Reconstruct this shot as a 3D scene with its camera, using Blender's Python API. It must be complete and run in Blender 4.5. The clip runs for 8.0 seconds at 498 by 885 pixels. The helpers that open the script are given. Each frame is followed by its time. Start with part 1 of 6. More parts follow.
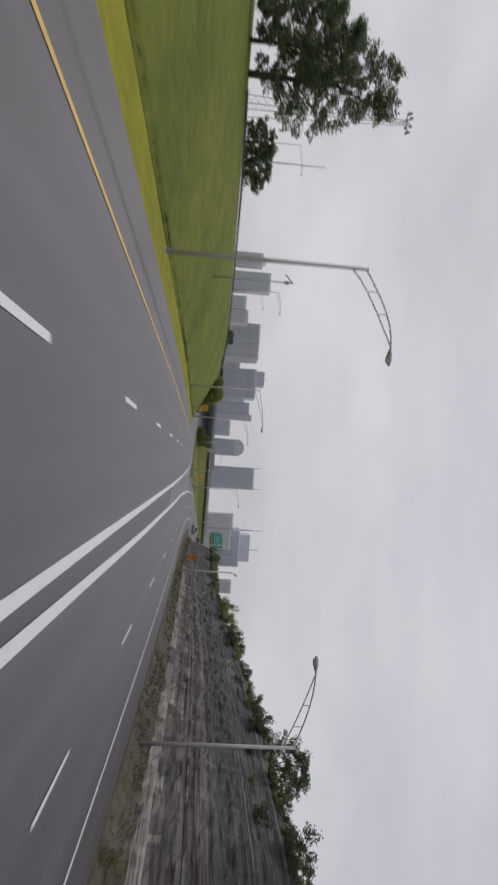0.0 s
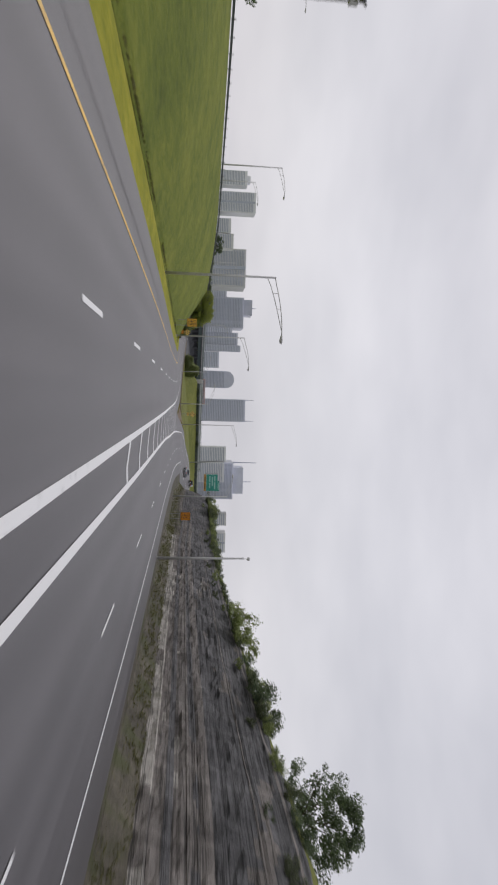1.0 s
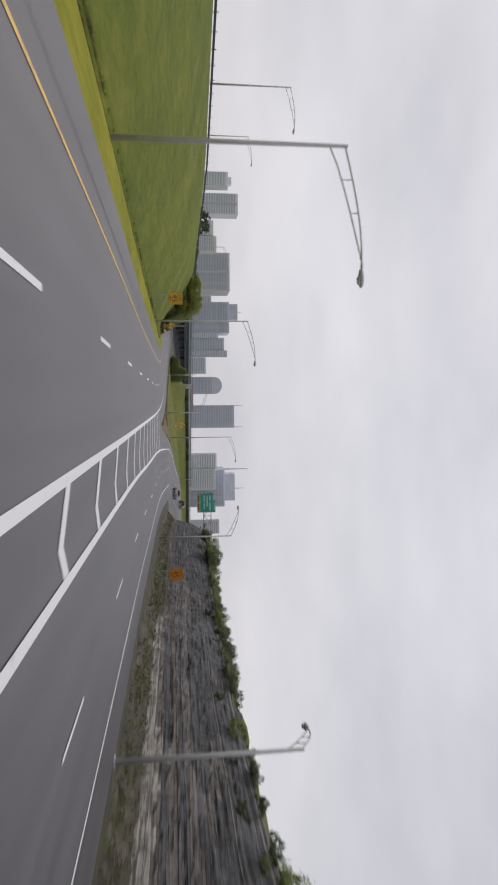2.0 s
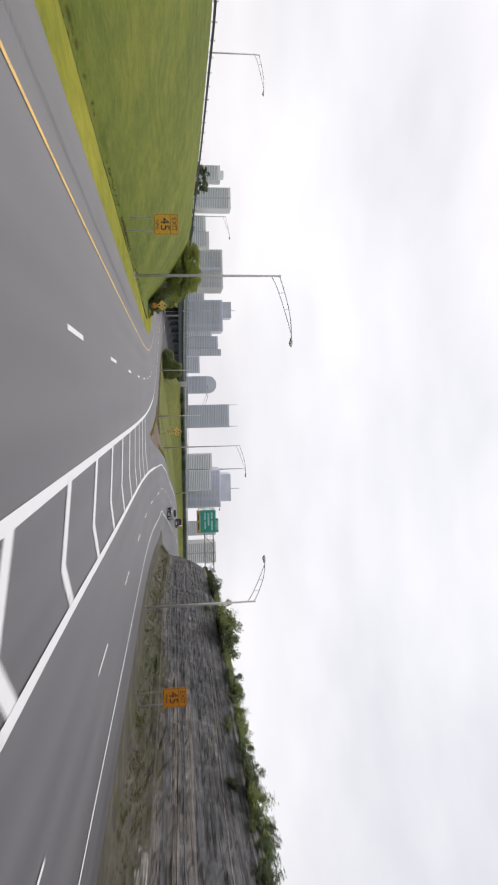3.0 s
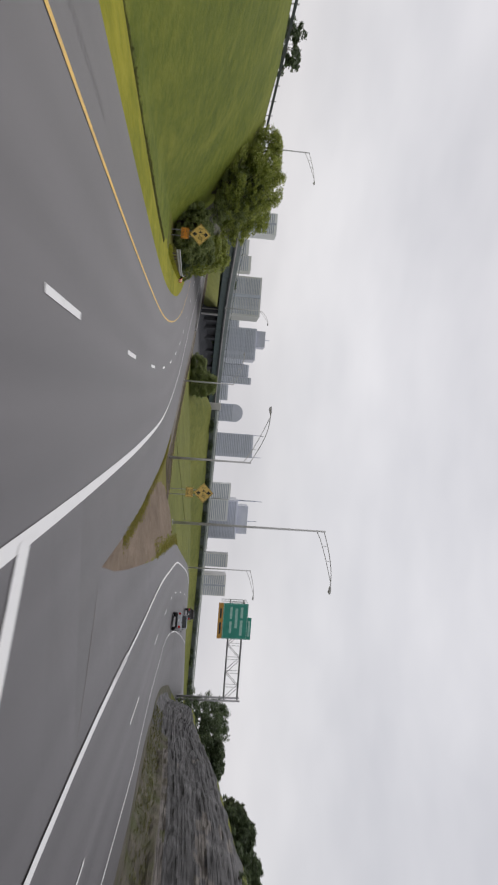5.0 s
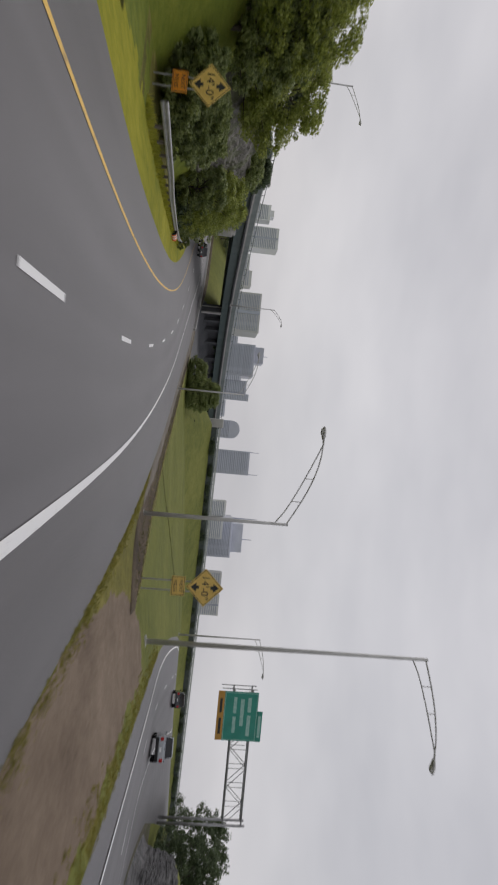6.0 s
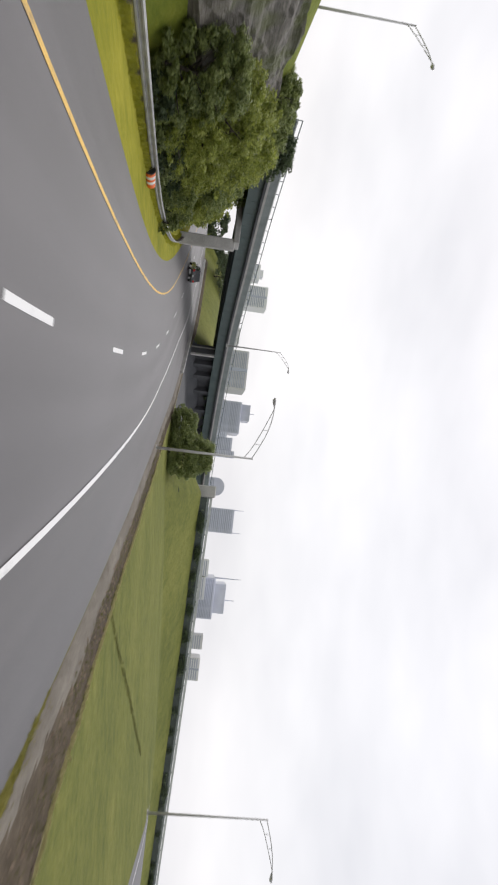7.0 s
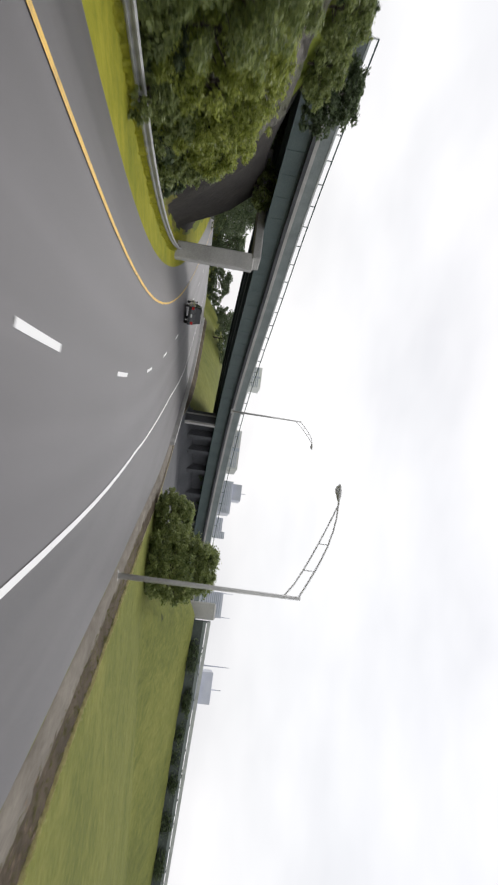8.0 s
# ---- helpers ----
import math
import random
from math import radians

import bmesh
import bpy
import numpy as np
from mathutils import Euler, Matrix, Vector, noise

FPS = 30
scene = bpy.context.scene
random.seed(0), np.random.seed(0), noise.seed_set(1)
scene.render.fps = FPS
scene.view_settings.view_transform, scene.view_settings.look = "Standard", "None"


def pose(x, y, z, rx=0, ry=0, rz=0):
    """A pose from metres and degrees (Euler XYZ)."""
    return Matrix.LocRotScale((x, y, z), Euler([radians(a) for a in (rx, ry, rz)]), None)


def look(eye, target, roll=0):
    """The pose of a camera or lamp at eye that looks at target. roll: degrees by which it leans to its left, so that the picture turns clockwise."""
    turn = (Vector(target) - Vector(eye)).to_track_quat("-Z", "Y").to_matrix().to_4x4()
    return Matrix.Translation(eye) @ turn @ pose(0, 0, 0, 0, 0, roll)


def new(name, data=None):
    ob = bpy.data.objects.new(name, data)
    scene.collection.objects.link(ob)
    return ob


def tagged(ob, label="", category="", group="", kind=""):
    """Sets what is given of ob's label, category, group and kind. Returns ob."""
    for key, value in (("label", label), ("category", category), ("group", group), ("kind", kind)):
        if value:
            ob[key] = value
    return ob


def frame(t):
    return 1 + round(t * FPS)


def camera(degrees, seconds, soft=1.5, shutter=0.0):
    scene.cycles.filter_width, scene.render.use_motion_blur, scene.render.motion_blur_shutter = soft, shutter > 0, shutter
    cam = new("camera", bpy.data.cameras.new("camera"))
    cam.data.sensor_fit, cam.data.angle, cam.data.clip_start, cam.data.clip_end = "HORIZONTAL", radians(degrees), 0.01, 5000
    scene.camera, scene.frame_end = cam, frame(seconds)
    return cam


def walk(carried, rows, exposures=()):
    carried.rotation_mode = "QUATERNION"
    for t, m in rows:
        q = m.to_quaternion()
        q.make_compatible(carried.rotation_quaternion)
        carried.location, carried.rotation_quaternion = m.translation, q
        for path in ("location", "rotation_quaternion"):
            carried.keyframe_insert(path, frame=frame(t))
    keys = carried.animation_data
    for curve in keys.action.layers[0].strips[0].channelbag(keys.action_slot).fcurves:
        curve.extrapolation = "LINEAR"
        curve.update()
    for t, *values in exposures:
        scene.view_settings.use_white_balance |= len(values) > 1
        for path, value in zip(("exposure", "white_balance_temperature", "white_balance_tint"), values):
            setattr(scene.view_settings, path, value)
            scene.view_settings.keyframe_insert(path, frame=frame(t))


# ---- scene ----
cam = camera(42.09, 8.0, 2.1, 0.25)
PATH = [
    (0, look((1.678, -7.582, 2.322), (0.991, 12.347, 3.856), 94.01)),
    (0.2, look((1.738, -1.715, 2.357), (1.721, 18.170, 4.500), 93.38)),
    (0.3, look((1.768, 1.219, 2.376), (1.817, 21.097, 4.582), 93.12)),
    (0.5, look((1.827, 7.088, 2.422), (2.091, 26.991, 4.375), 92.55)),
    (1, look((1.969, 21.773, 2.581), (3.372, 41.630, 4.506), 91.41)),
    (1.5, look((2.057, 36.447, 2.727), (3.567, 56.287, 4.755), 90.56)),
    (1.7, look((2.057, 42.300, 2.771), (3.431, 62.126, 5.008), 89.48)),
    (2.8, look((1.965, 74.281, 2.869), (3.046, 94.121, 5.150), 89.18)),
    (3, look((1.925, 80.000, 2.863), (3.207, 99.813, 5.271), 88.43)),
    (3.5, look((1.805, 94.168, 2.783), (3.132, 113.967, 5.279), 90.04)),
    (3.6, look((1.794, 96.986, 2.764), (3.110, 116.812, 5.042), 90.41)),
    (3.9, look((1.775, 105.415, 2.715), (3.041, 125.281, 4.651), 91.51)),
    (4, look((1.763, 108.216, 2.704), (2.992, 128.080, 4.681), 91.81)),
    (4.4, look((1.644, 119.336, 2.690), (2.611, 139.223, 4.573), 92.70)),
    (4.7, look((1.516, 127.512, 2.705), (2.148, 147.419, 4.530), 93.62)),
    (5.8, look((0.754, 156.217, 2.685), (0.653, 176.147, 4.351), 94.98)),
    (6, look((0.453, 161.250, 2.663), (0.274, 181.165, 4.492), 95.46)),
    (6.2, look((0.092, 166.230, 2.641), (-0.377, 186.124, 4.644), 96.06)),
    (6.5, look((-0.535, 173.627, 2.611), (-1.554, 193.495, 4.670), 96.62)),
    (7, look((-1.910, 185.804, 2.587), (-3.883, 205.594, 4.700), 96.95)),
    (7.4, look((-3.314, 195.421, 2.571), (-5.999, 215.132, 4.634), 98.90)),
    (7.5, look((-3.710, 197.812, 2.566), (-6.885, 217.456, 4.572), 99.33)),
    (8, look((-5.895, 209.730, 2.538), (-10.308, 229.127, 4.600), 98.67)),
]
import functools

EXPOSURES = [(0, -0.45, 6350, 15), (0.3, 0.12, 6350, 15), (0.5, 0.15, 6350, 15), (1.0, -0.24, 6350, 15), (1.5, -0.33, 6350, 15), (2.8, 0.12, 6450, 14), (3.5, 0.32, 6450, 13), (4.0, 0.2, 6450, 13), (4.5, 0.06, 6450, 13),
    (5.8, -0.45, 6450, 14), (6, -0.45, 6450, 14), (6.5, 0.22, 6500, 13), (7.5, 0.25, 6500, 12), (8, 0.27, 6500, 11)]
walk(cam, PATH, EXPOSURES)

# ---------------- world and sun: overcast, rain-washed sky ----------------
world = bpy.data.worlds.new("overcast_sky")
scene.world = world
world.use_nodes = True
wn, wl = world.node_tree.nodes, world.node_tree.links
wn.clear()
w_out = wn.new("ShaderNodeOutputWorld")
w_add = wn.new("ShaderNodeAddShader")
w_sky = wn.new("ShaderNodeTexSky")
w_sky.sky_type = "NISHITA"
w_sky.sun_disc = False
w_sky.sun_elevation = radians(52)
w_sky.sun_rotation = radians(-35)
w_sky.air_density, w_sky.dust_density = 1.5, 4.0
w_bs = wn.new("ShaderNodeBackground")
w_bs.inputs["Strength"].default_value = 0.01
w_bc = wn.new("ShaderNodeBackground")
w_bc.inputs["Strength"].default_value = 0.86
w_tc = wn.new("ShaderNodeTexCoord")
w_map = wn.new("ShaderNodeMapping")
w_map.inputs["Scale"].default_value = (1.0, 1.0, 2.6)
w_noise = wn.new("ShaderNodeTexNoise")
w_noise.inputs["Scale"].default_value = 2.1
w_noise.inputs["Detail"].default_value = 4.0
w_noise.inputs["Roughness"].default_value = 0.5
w_ramp = wn.new("ShaderNodeValToRGB")
w_ramp.color_ramp.elements[0].position, w_ramp.color_ramp.elements[1].position = 0.28, 0.72
w_ramp.color_ramp.elements[0].color = (0.72, 0.73, 0.76, 1)
w_ramp.color_ramp.elements[1].color = (1.0, 1.0, 1.01, 1)
wl.new(w_tc.outputs["Generated"], w_map.inputs["Vector"])
wl.new(w_map.outputs["Vector"], w_noise.inputs["Vector"])
wl.new(w_noise.outputs["Fac"], w_ramp.inputs["Fac"])
wl.new(w_ramp.outputs["Color"], w_bc.inputs["Color"])
wl.new(w_sky.outputs["Color"], w_bs.inputs["Color"])
wl.new(w_bs.outputs["Background"], w_add.inputs[0])
wl.new(w_bc.outputs["Background"], w_add.inputs[1])
wl.new(w_add.outputs["Shader"], w_out.inputs["Surface"])

sun_data = bpy.data.lights.new("sun", "SUN")
sun_data.energy, sun_data.angle, sun_data.color = 0.7, radians(25), (1.0, 0.97, 0.93)
sun = new("sun", sun_data)
sun.matrix_world = look((-60, 100, 120), (0, 0, 0))


# ---------------- materials ----------------
def material(name, dark, light, scale=3.0, fine=40.0, rough=0.7, bump=0.2, metal=0.0, gloss=0.5, stretch=(1, 1, 1), spread=(0.35, 0.65), vary=0.0, coat=0.0):
    """A surface with colour varied at two scales, fine relief and uneven roughness."""
    m = bpy.data.materials.new(name)
    m.use_nodes = True
    n, l = m.node_tree.nodes, m.node_tree.links
    b = n["Principled BSDF"]
    tc = n.new("ShaderNodeTexCoord")
    mp = n.new("ShaderNodeMapping")
    mp.inputs["Scale"].default_value = stretch
    l.new(tc.outputs["Object"], mp.inputs["Vector"])
    big = n.new("ShaderNodeTexNoise")
    big.inputs["Scale"].default_value, big.inputs["Detail"].default_value = scale, 5
    small = n.new("ShaderNodeTexNoise")
    small.inputs["Scale"].default_value, small.inputs["Detail"].default_value = fine, 3
    l.new(mp.outputs["Vector"], big.inputs["Vector"])
    l.new(mp.outputs["Vector"], small.inputs["Vector"])
    add = n.new("ShaderNodeMath")
    add.operation = "MULTIPLY_ADD"
    add.inputs[1].default_value = 0.45
    l.new(small.outputs["Fac"], add.inputs[0])
    half = n.new("ShaderNodeMath")
    half.operation = "MULTIPLY"
    half.inputs[1].default_value = 0.55
    l.new(big.outputs["Fac"], half.inputs[0])
    l.new(half.outputs[0], add.inputs[2])
    ramp = n.new("ShaderNodeValToRGB")
    ramp.color_ramp.elements[0].position, ramp.color_ramp.elements[1].position = spread
    ramp.color_ramp.elements[0].color, ramp.color_ramp.elements[1].color = (*dark, 1), (*light, 1)
    l.new(add.outputs[0], ramp.inputs["Fac"])
    colour = ramp.outputs["Color"]
    if vary:
        info = n.new("ShaderNodeObjectInfo")
        hsv = n.new("ShaderNodeHueSaturation")
        rng = n.new("ShaderNodeMapRange")
        rng.inputs["To Min"].default_value, rng.inputs["To Max"].default_value = 1 - vary, 1 + vary
        l.new(info.outputs["Random"], rng.inputs["Value"])
        l.new(rng.outputs["Result"], hsv.inputs["Value"])
        l.new(colour, hsv.inputs["Color"])
        colour = hsv.outputs["Color"]
    l.new(colour, b.inputs["Base Color"])
    rr = n.new("ShaderNodeMapRange")
    rr.inputs["To Min"].default_value, rr.inputs["To Max"].default_value = max(0.02, rough - 0.12), min(1.0, rough + 0.12)
    l.new(big.outputs["Fac"], rr.inputs["Value"])
    l.new(rr.outputs["Result"], b.inputs["Roughness"])
    b.inputs["Metallic"].default_value = metal
    b.inputs["Specular IOR Level"].default_value = gloss
    b.inputs["Coat Weight"].default_value = coat
    if bump:
        bp = n.new("ShaderNodeBump")
        bp.inputs["Strength"].default_value = bump
        bp.inputs["Distance"].default_value = 0.03
        l.new(small.outputs["Fac"], bp.inputs["Height"])
        l.new(bp.outputs["Normal"], b.inputs["Normal"])
    return m


def leafy(name, dark, light):
    """Leaves: colour differs from leaf to leaf, with a little light passing through."""
    m = bpy.data.materials.new(name)
    m.use_nodes = True
    n, l = m.node_tree.nodes, m.node_tree.links
    b = n["Principled BSDF"]
    geo = n.new("ShaderNodeNewGeometry")
    tc = n.new("ShaderNodeTexCoord")
    patch = n.new("ShaderNodeTexNoise")
    patch.inputs["Scale"].default_value = 0.9
    l.new(tc.outputs["Object"], patch.inputs["Vector"])
    mixf = n.new("ShaderNodeMath")
    mixf.operation = "MULTIPLY_ADD"
    mixf.inputs[1].default_value = 0.5
    l.new(geo.outputs["Random Per Island"], mixf.inputs[0])
    half = n.new("ShaderNodeMath")
    half.operation = "MULTIPLY"
    half.inputs[1].default_value = 0.5
    l.new(patch.outputs["Fac"], half.inputs[0])
    l.new(half.outputs[0], mixf.inputs[2])
    ramp = n.new("ShaderNodeValToRGB")
    ramp.color_ramp.elements[0].position, ramp.color_ramp.elements[1].position = 0.2, 0.8
    ramp.color_ramp.elements[0].color, ramp.color_ramp.elements[1].color = (*dark, 1), (*light, 1)
    l.new(mixf.outputs[0], ramp.inputs["Fac"])
    l.new(ramp.outputs["Color"], b.inputs["Base Color"])
    b.inputs["Roughness"].default_value = 0.5
    tr = n.new("ShaderNodeBsdfTranslucent")
    l.new(ramp.outputs["Color"], tr.inputs["Color"])
    mix = n.new("ShaderNodeMixShader")
    mix.inputs["Fac"].default_value = 0.5
    l.new(b.outputs["BSDF"], mix.inputs[1])
    l.new(tr.outputs["BSDF"], mix.inputs[2])
    l.new(mix.outputs["Shader"], n["Material Output"].inputs["Surface"])
    return m


def paving(name, dark, light, tracks=0.1):
    """Asphalt laid along its own road: streaks, worn wheel tracks, patches and fine grit. UV is (metres across, metres along)."""
    m = material(name, dark, light, 0.5, 1.0, 0.5, 0.0, gloss=0.4)
    n, l = m.node_tree.nodes, m.node_tree.links
    b = n["Principled BSDF"]
    uv = n.new("ShaderNodeUVMap")
    uv.uv_map = "along"
    mp = n["Mapping"]
    l.new(uv.outputs["UV"], mp.inputs["Vector"])
    mp.inputs["Scale"].default_value = (1.5, 0.05, 1)
    colour = b.inputs["Base Color"].links[0].from_socket
    sep = n.new("ShaderNodeSeparateXYZ")
    l.new(uv.outputs["UV"], sep.inputs[0])
    ph = n.new("ShaderNodeMath")
    ph.operation = "MULTIPLY_ADD"
    ph.inputs[1].default_value, ph.inputs[2].default_value = 6.283 / 1.7, -6.283 * 0.97 / 1.7
    l.new(sep.outputs["X"], ph.inputs[0])
    cs = n.new("ShaderNodeMath")
    cs.operation = "COSINE"
    l.new(ph.outputs[0], cs.inputs[0])
    patch = n.new("ShaderNodeTexNoise")
    patch.inputs["Scale"].default_value, patch.inputs["Detail"].default_value = 0.12, 4
    l.new(uv.outputs["UV"], patch.inputs["Vector"])
    grit = n.new("ShaderNodeTexNoise")
    grit.inputs["Scale"].default_value, grit.inputs["Detail"].default_value = 45, 3
    l.new(uv.outputs["UV"], grit.inputs["Vector"])
    tr = n.new("ShaderNodeMath")
    tr.operation = "MULTIPLY_ADD"
    tr.inputs[1].default_value, tr.inputs[2].default_value = -tracks, 0.72
    l.new(cs.outputs[0], tr.inputs[0])
    pa = n.new("ShaderNodeMath")
    pa.operation = "MULTIPLY_ADD"
    pa.inputs[1].default_value = 0.35
    l.new(patch.outputs["Fac"], pa.inputs[0])
    l.new(tr.outputs[0], pa.inputs[2])
    gr = n.new("ShaderNodeMath")
    gr.operation = "MULTIPLY_ADD"
    gr.inputs[1].default_value = 0.35
    l.new(grit.outputs["Fac"], gr.inputs[0])
    l.new(pa.outputs[0], gr.inputs[2])
    hsv = n.new("ShaderNodeHueSaturation")
    l.new(colour, hsv.inputs["Color"])
    l.new(gr.outputs[0], hsv.inputs["Value"])
    l.new(hsv.outputs["Color"], b.inputs["Base Color"])
    bp = n.new("ShaderNodeBump")
    bp.inputs["Strength"].default_value, bp.inputs["Distance"].default_value = 0.25, 0.02
    l.new(grit.outputs["Fac"], bp.inputs["Height"])
    l.new(bp.outputs["Normal"], b.inputs["Normal"])
    return m


def turf(name, dark, mid, light, along=0.25, patch=0.09, blotch=0.9):
    """Grass seen from a distance: broad patches, streaks along the mowing and fine tussocks."""
    m = bpy.data.materials.new(name)
    m.use_nodes = True
    n, l = m.node_tree.nodes, m.node_tree.links
    b = n["Principled BSDF"]
    tc = n.new("ShaderNodeTexCoord")
    mp = n.new("ShaderNodeMapping")
    mp.inputs["Scale"].default_value = (1, along, 1)
    l.new(tc.outputs["Object"], mp.inputs["Vector"])
    total = None
    for scale, amount, src in ((patch, blotch, tc.outputs["Object"]), (0.7, 0.65, mp.outputs["Vector"]), (2.6, 0.75, mp.outputs["Vector"]), (11.0, 0.85, tc.outputs["Object"])):
        t = n.new("ShaderNodeTexNoise")
        t.inputs["Scale"].default_value, t.inputs["Detail"].default_value, t.inputs["Roughness"].default_value = scale, 4, 0.6
        l.new(src, t.inputs["Vector"])
        k = n.new("ShaderNodeMath")
        k.operation = "MULTIPLY_ADD"
        k.inputs[1].default_value, k.inputs[2].default_value = amount, -amount / 2
        l.new(t.outputs["Fac"], k.inputs[0])
        if total is None:
            total = k.outputs[0]
        else:
            a = n.new("ShaderNodeMath")
            a.operation = "ADD"
            l.new(total, a.inputs[0])
            l.new(k.outputs[0], a.inputs[1])
            total = a.outputs[0]
        last = t
    ramp = n.new("ShaderNodeValToRGB")
    ramp.color_ramp.elements[0].position, ramp.color_ramp.elements[1].position = 0.0, 1.0
    ramp.color_ramp.elements[0].color, ramp.color_ramp.elements[1].color = (*dark, 1), (*light, 1)
    md = ramp.color_ramp.elements.new(0.5)
    md.color = (*mid, 1)
    mv = n.new("ShaderNodeMapRange")
    mv.inputs["From Min"].default_value, mv.inputs["From Max"].default_value = -0.42, 0.42
    l.new(total, mv.inputs["Value"])
    l.new(mv.outputs["Result"], ramp.inputs["Fac"])
    l.new(ramp.outputs["Color"], b.inputs["Base Color"])
    b.inputs["Roughness"].default_value = 0.9
    b.inputs["Specular IOR Level"].default_value = 0.15
    bp = n.new("ShaderNodeBump")
    bp.inputs["Strength"].default_value, bp.inputs["Distance"].default_value = 0.7, 0.08
    l.new(total, bp.inputs["Height"])
    l.new(bp.outputs["Normal"], b.inputs["Normal"])
    return m


def stratified(name, dark, mid, light, moss=0.0, seams=0.35):
    """Layered rock: fine beds, blocks and broad stains, with moss in patches."""
    m = turf(name, dark, mid, light, 0.3, 0.33, 1.5)
    n, l = m.node_tree.nodes, m.node_tree.links
    b = n["Principled BSDF"]
    n["Mapping"].inputs["Scale"].default_value = (0.6, 0.3, 4.0)
    b.inputs["Roughness"].default_value = 0.75
    b.inputs["Specular IOR Level"].default_value = 0.35
    tc = n["Texture Coordinate"]
    drip_map = n.new("ShaderNodeMapping")
    drip_map.inputs["Scale"].default_value = (0.8, 1.1, 0.13)
    l.new(tc.outputs["Object"], drip_map.inputs["Vector"])
    drip = n.new("ShaderNodeTexNoise")
    drip.inputs["Scale"].default_value, drip.inputs["Detail"].default_value = 1.3, 5
    l.new(drip_map.outputs["Vector"], drip.inputs["Vector"])
    wet = n.new("ShaderNodeMapRange")
    wet.inputs["From Min"].default_value, wet.inputs["From Max"].default_value = 0.35, 0.65
    wet.inputs["To Min"].default_value, wet.inputs["To Max"].default_value = 0.82, 1.14
    l.new(drip.outputs["Fac"], wet.inputs["Value"])
    stain = n.new("ShaderNodeHueSaturation")
    l.new(b.inputs["Base Color"].links[0].from_socket, stain.inputs["Color"])
    seam_map = n.new("ShaderNodeMapping")
    seam_map.inputs["Scale"].default_value = (0.2, 0.05, 3.2)
    l.new(tc.outputs["Object"], seam_map.inputs["Vector"])
    seam = n.new("ShaderNodeTexNoise")
    seam.inputs["Scale"].default_value, seam.inputs["Detail"].default_value = 1.6, 3
    l.new(seam_map.outputs["Vector"], seam.inputs["Vector"])
    off = n.new("ShaderNodeMath")
    off.operation = "SUBTRACT"
    off.inputs[1].default_value = 0.5
    l.new(seam.outputs["Fac"], off.inputs[0])
    near = n.new("ShaderNodeMath")
    near.operation = "ABSOLUTE"
    l.new(off.outputs[0], near.inputs[0])
    crack = n.new("ShaderNodeMapRange")
    crack.inputs["From Min"].default_value, crack.inputs["From Max"].default_value = 0.008, 0.04
    crack.inputs["To Min"].default_value, crack.inputs["To Max"].default_value = seams, 1.0
    l.new(near.outputs[0], crack.inputs["Value"])
    both = n.new("ShaderNodeMath")
    both.operation = "MULTIPLY"
    l.new(wet.outputs["Result"], both.inputs[0])
    l.new(crack.outputs["Result"], both.inputs[1])
    l.new(both.outputs[0], stain.inputs["Value"])
    l.new(stain.outputs["Color"], b.inputs["Base Color"])
    if moss:
        colour = b.inputs["Base Color"].links[0].from_socket
        t = n.new("ShaderNodeTexNoise")
        t.inputs["Scale"].default_value, t.inputs["Detail"].default_value = 0.55, 6
        l.new(tc.outputs["Object"], t.inputs["Vector"])
        mr = n.new("ShaderNodeMapRange")
        mr.inputs["From Min"].default_value, mr.inputs["From Max"].default_value = 0.62 - 0.3 * moss, 0.8 - 0.3 * moss
        l.new(t.outputs["Fac"], mr.inputs["Value"])
        mx = n.new("ShaderNodeMixRGB")
        mx.inputs["Color2"].default_value = (0.062, 0.070, 0.022, 1)
        l.new(mr.outputs["Result"], mx.inputs["Fac"])
        l.new(colour, mx.inputs["Color1"])
        l.new(mx.outputs["Color"], b.inputs["Base Color"])
    return m


ASPHALT = paving("asphalt", (0.079, 0.075, 0.079), (0.112, 0.107, 0.111), 0.06)
SHOULDER = paving("shoulder_asphalt", (0.064, 0.061, 0.064), (0.104, 0.099, 0.101), 0.0)
MILLED = material("milled_groove", (0.078, 0.075, 0.078), (0.102, 0.098, 0.101), 3, 30, 0.6, 0.1)
WHITE_PAINT = material("white_road_paint", (0.17, 0.168, 0.168), (0.78, 0.78, 0.77), 2.2, 24, 0.55, 0.15, spread=(0.27, 0.40))
YELLOW_PAINT = material("yellow_road_paint", (0.20, 0.13, 0.05), (0.74, 0.46, 0.07), 1.6, 24, 0.55, 0.15, spread=(0.34, 0.48))
GRASS = turf("grass", (0.078, 0.092, 0.024), (0.148, 0.162, 0.038), (0.238, 0.232, 0.064), 1.0)
BANK_GRASS = turf("mown_bank_grass", (0.068, 0.096, 0.013), (0.140, 0.170, 0.022), (0.235, 0.245, 0.038))
VERGE_GRASS = turf("bright_verge_grass", (0.135, 0.160, 0.014), (0.265, 0.262, 0.020), (0.40, 0.36, 0.04))
GRAVEL = turf("gravel", (0.050, 0.044, 0.035), (0.130, 0.115, 0.094), (0.25, 0.225, 0.185), 0.5, 0.2)
GULLY = turf("stony_gully_soil", (0.034, 0.026, 0.017), (0.084, 0.065, 0.044), (0.150, 0.120, 0.085), 0.5, 0.3)
ROUGH_GRASS = turf("rough_olive_grass", (0.062, 0.064, 0.018), (0.150, 0.140, 0.034), (0.255, 0.222, 0.060), 0.7, 0.3)
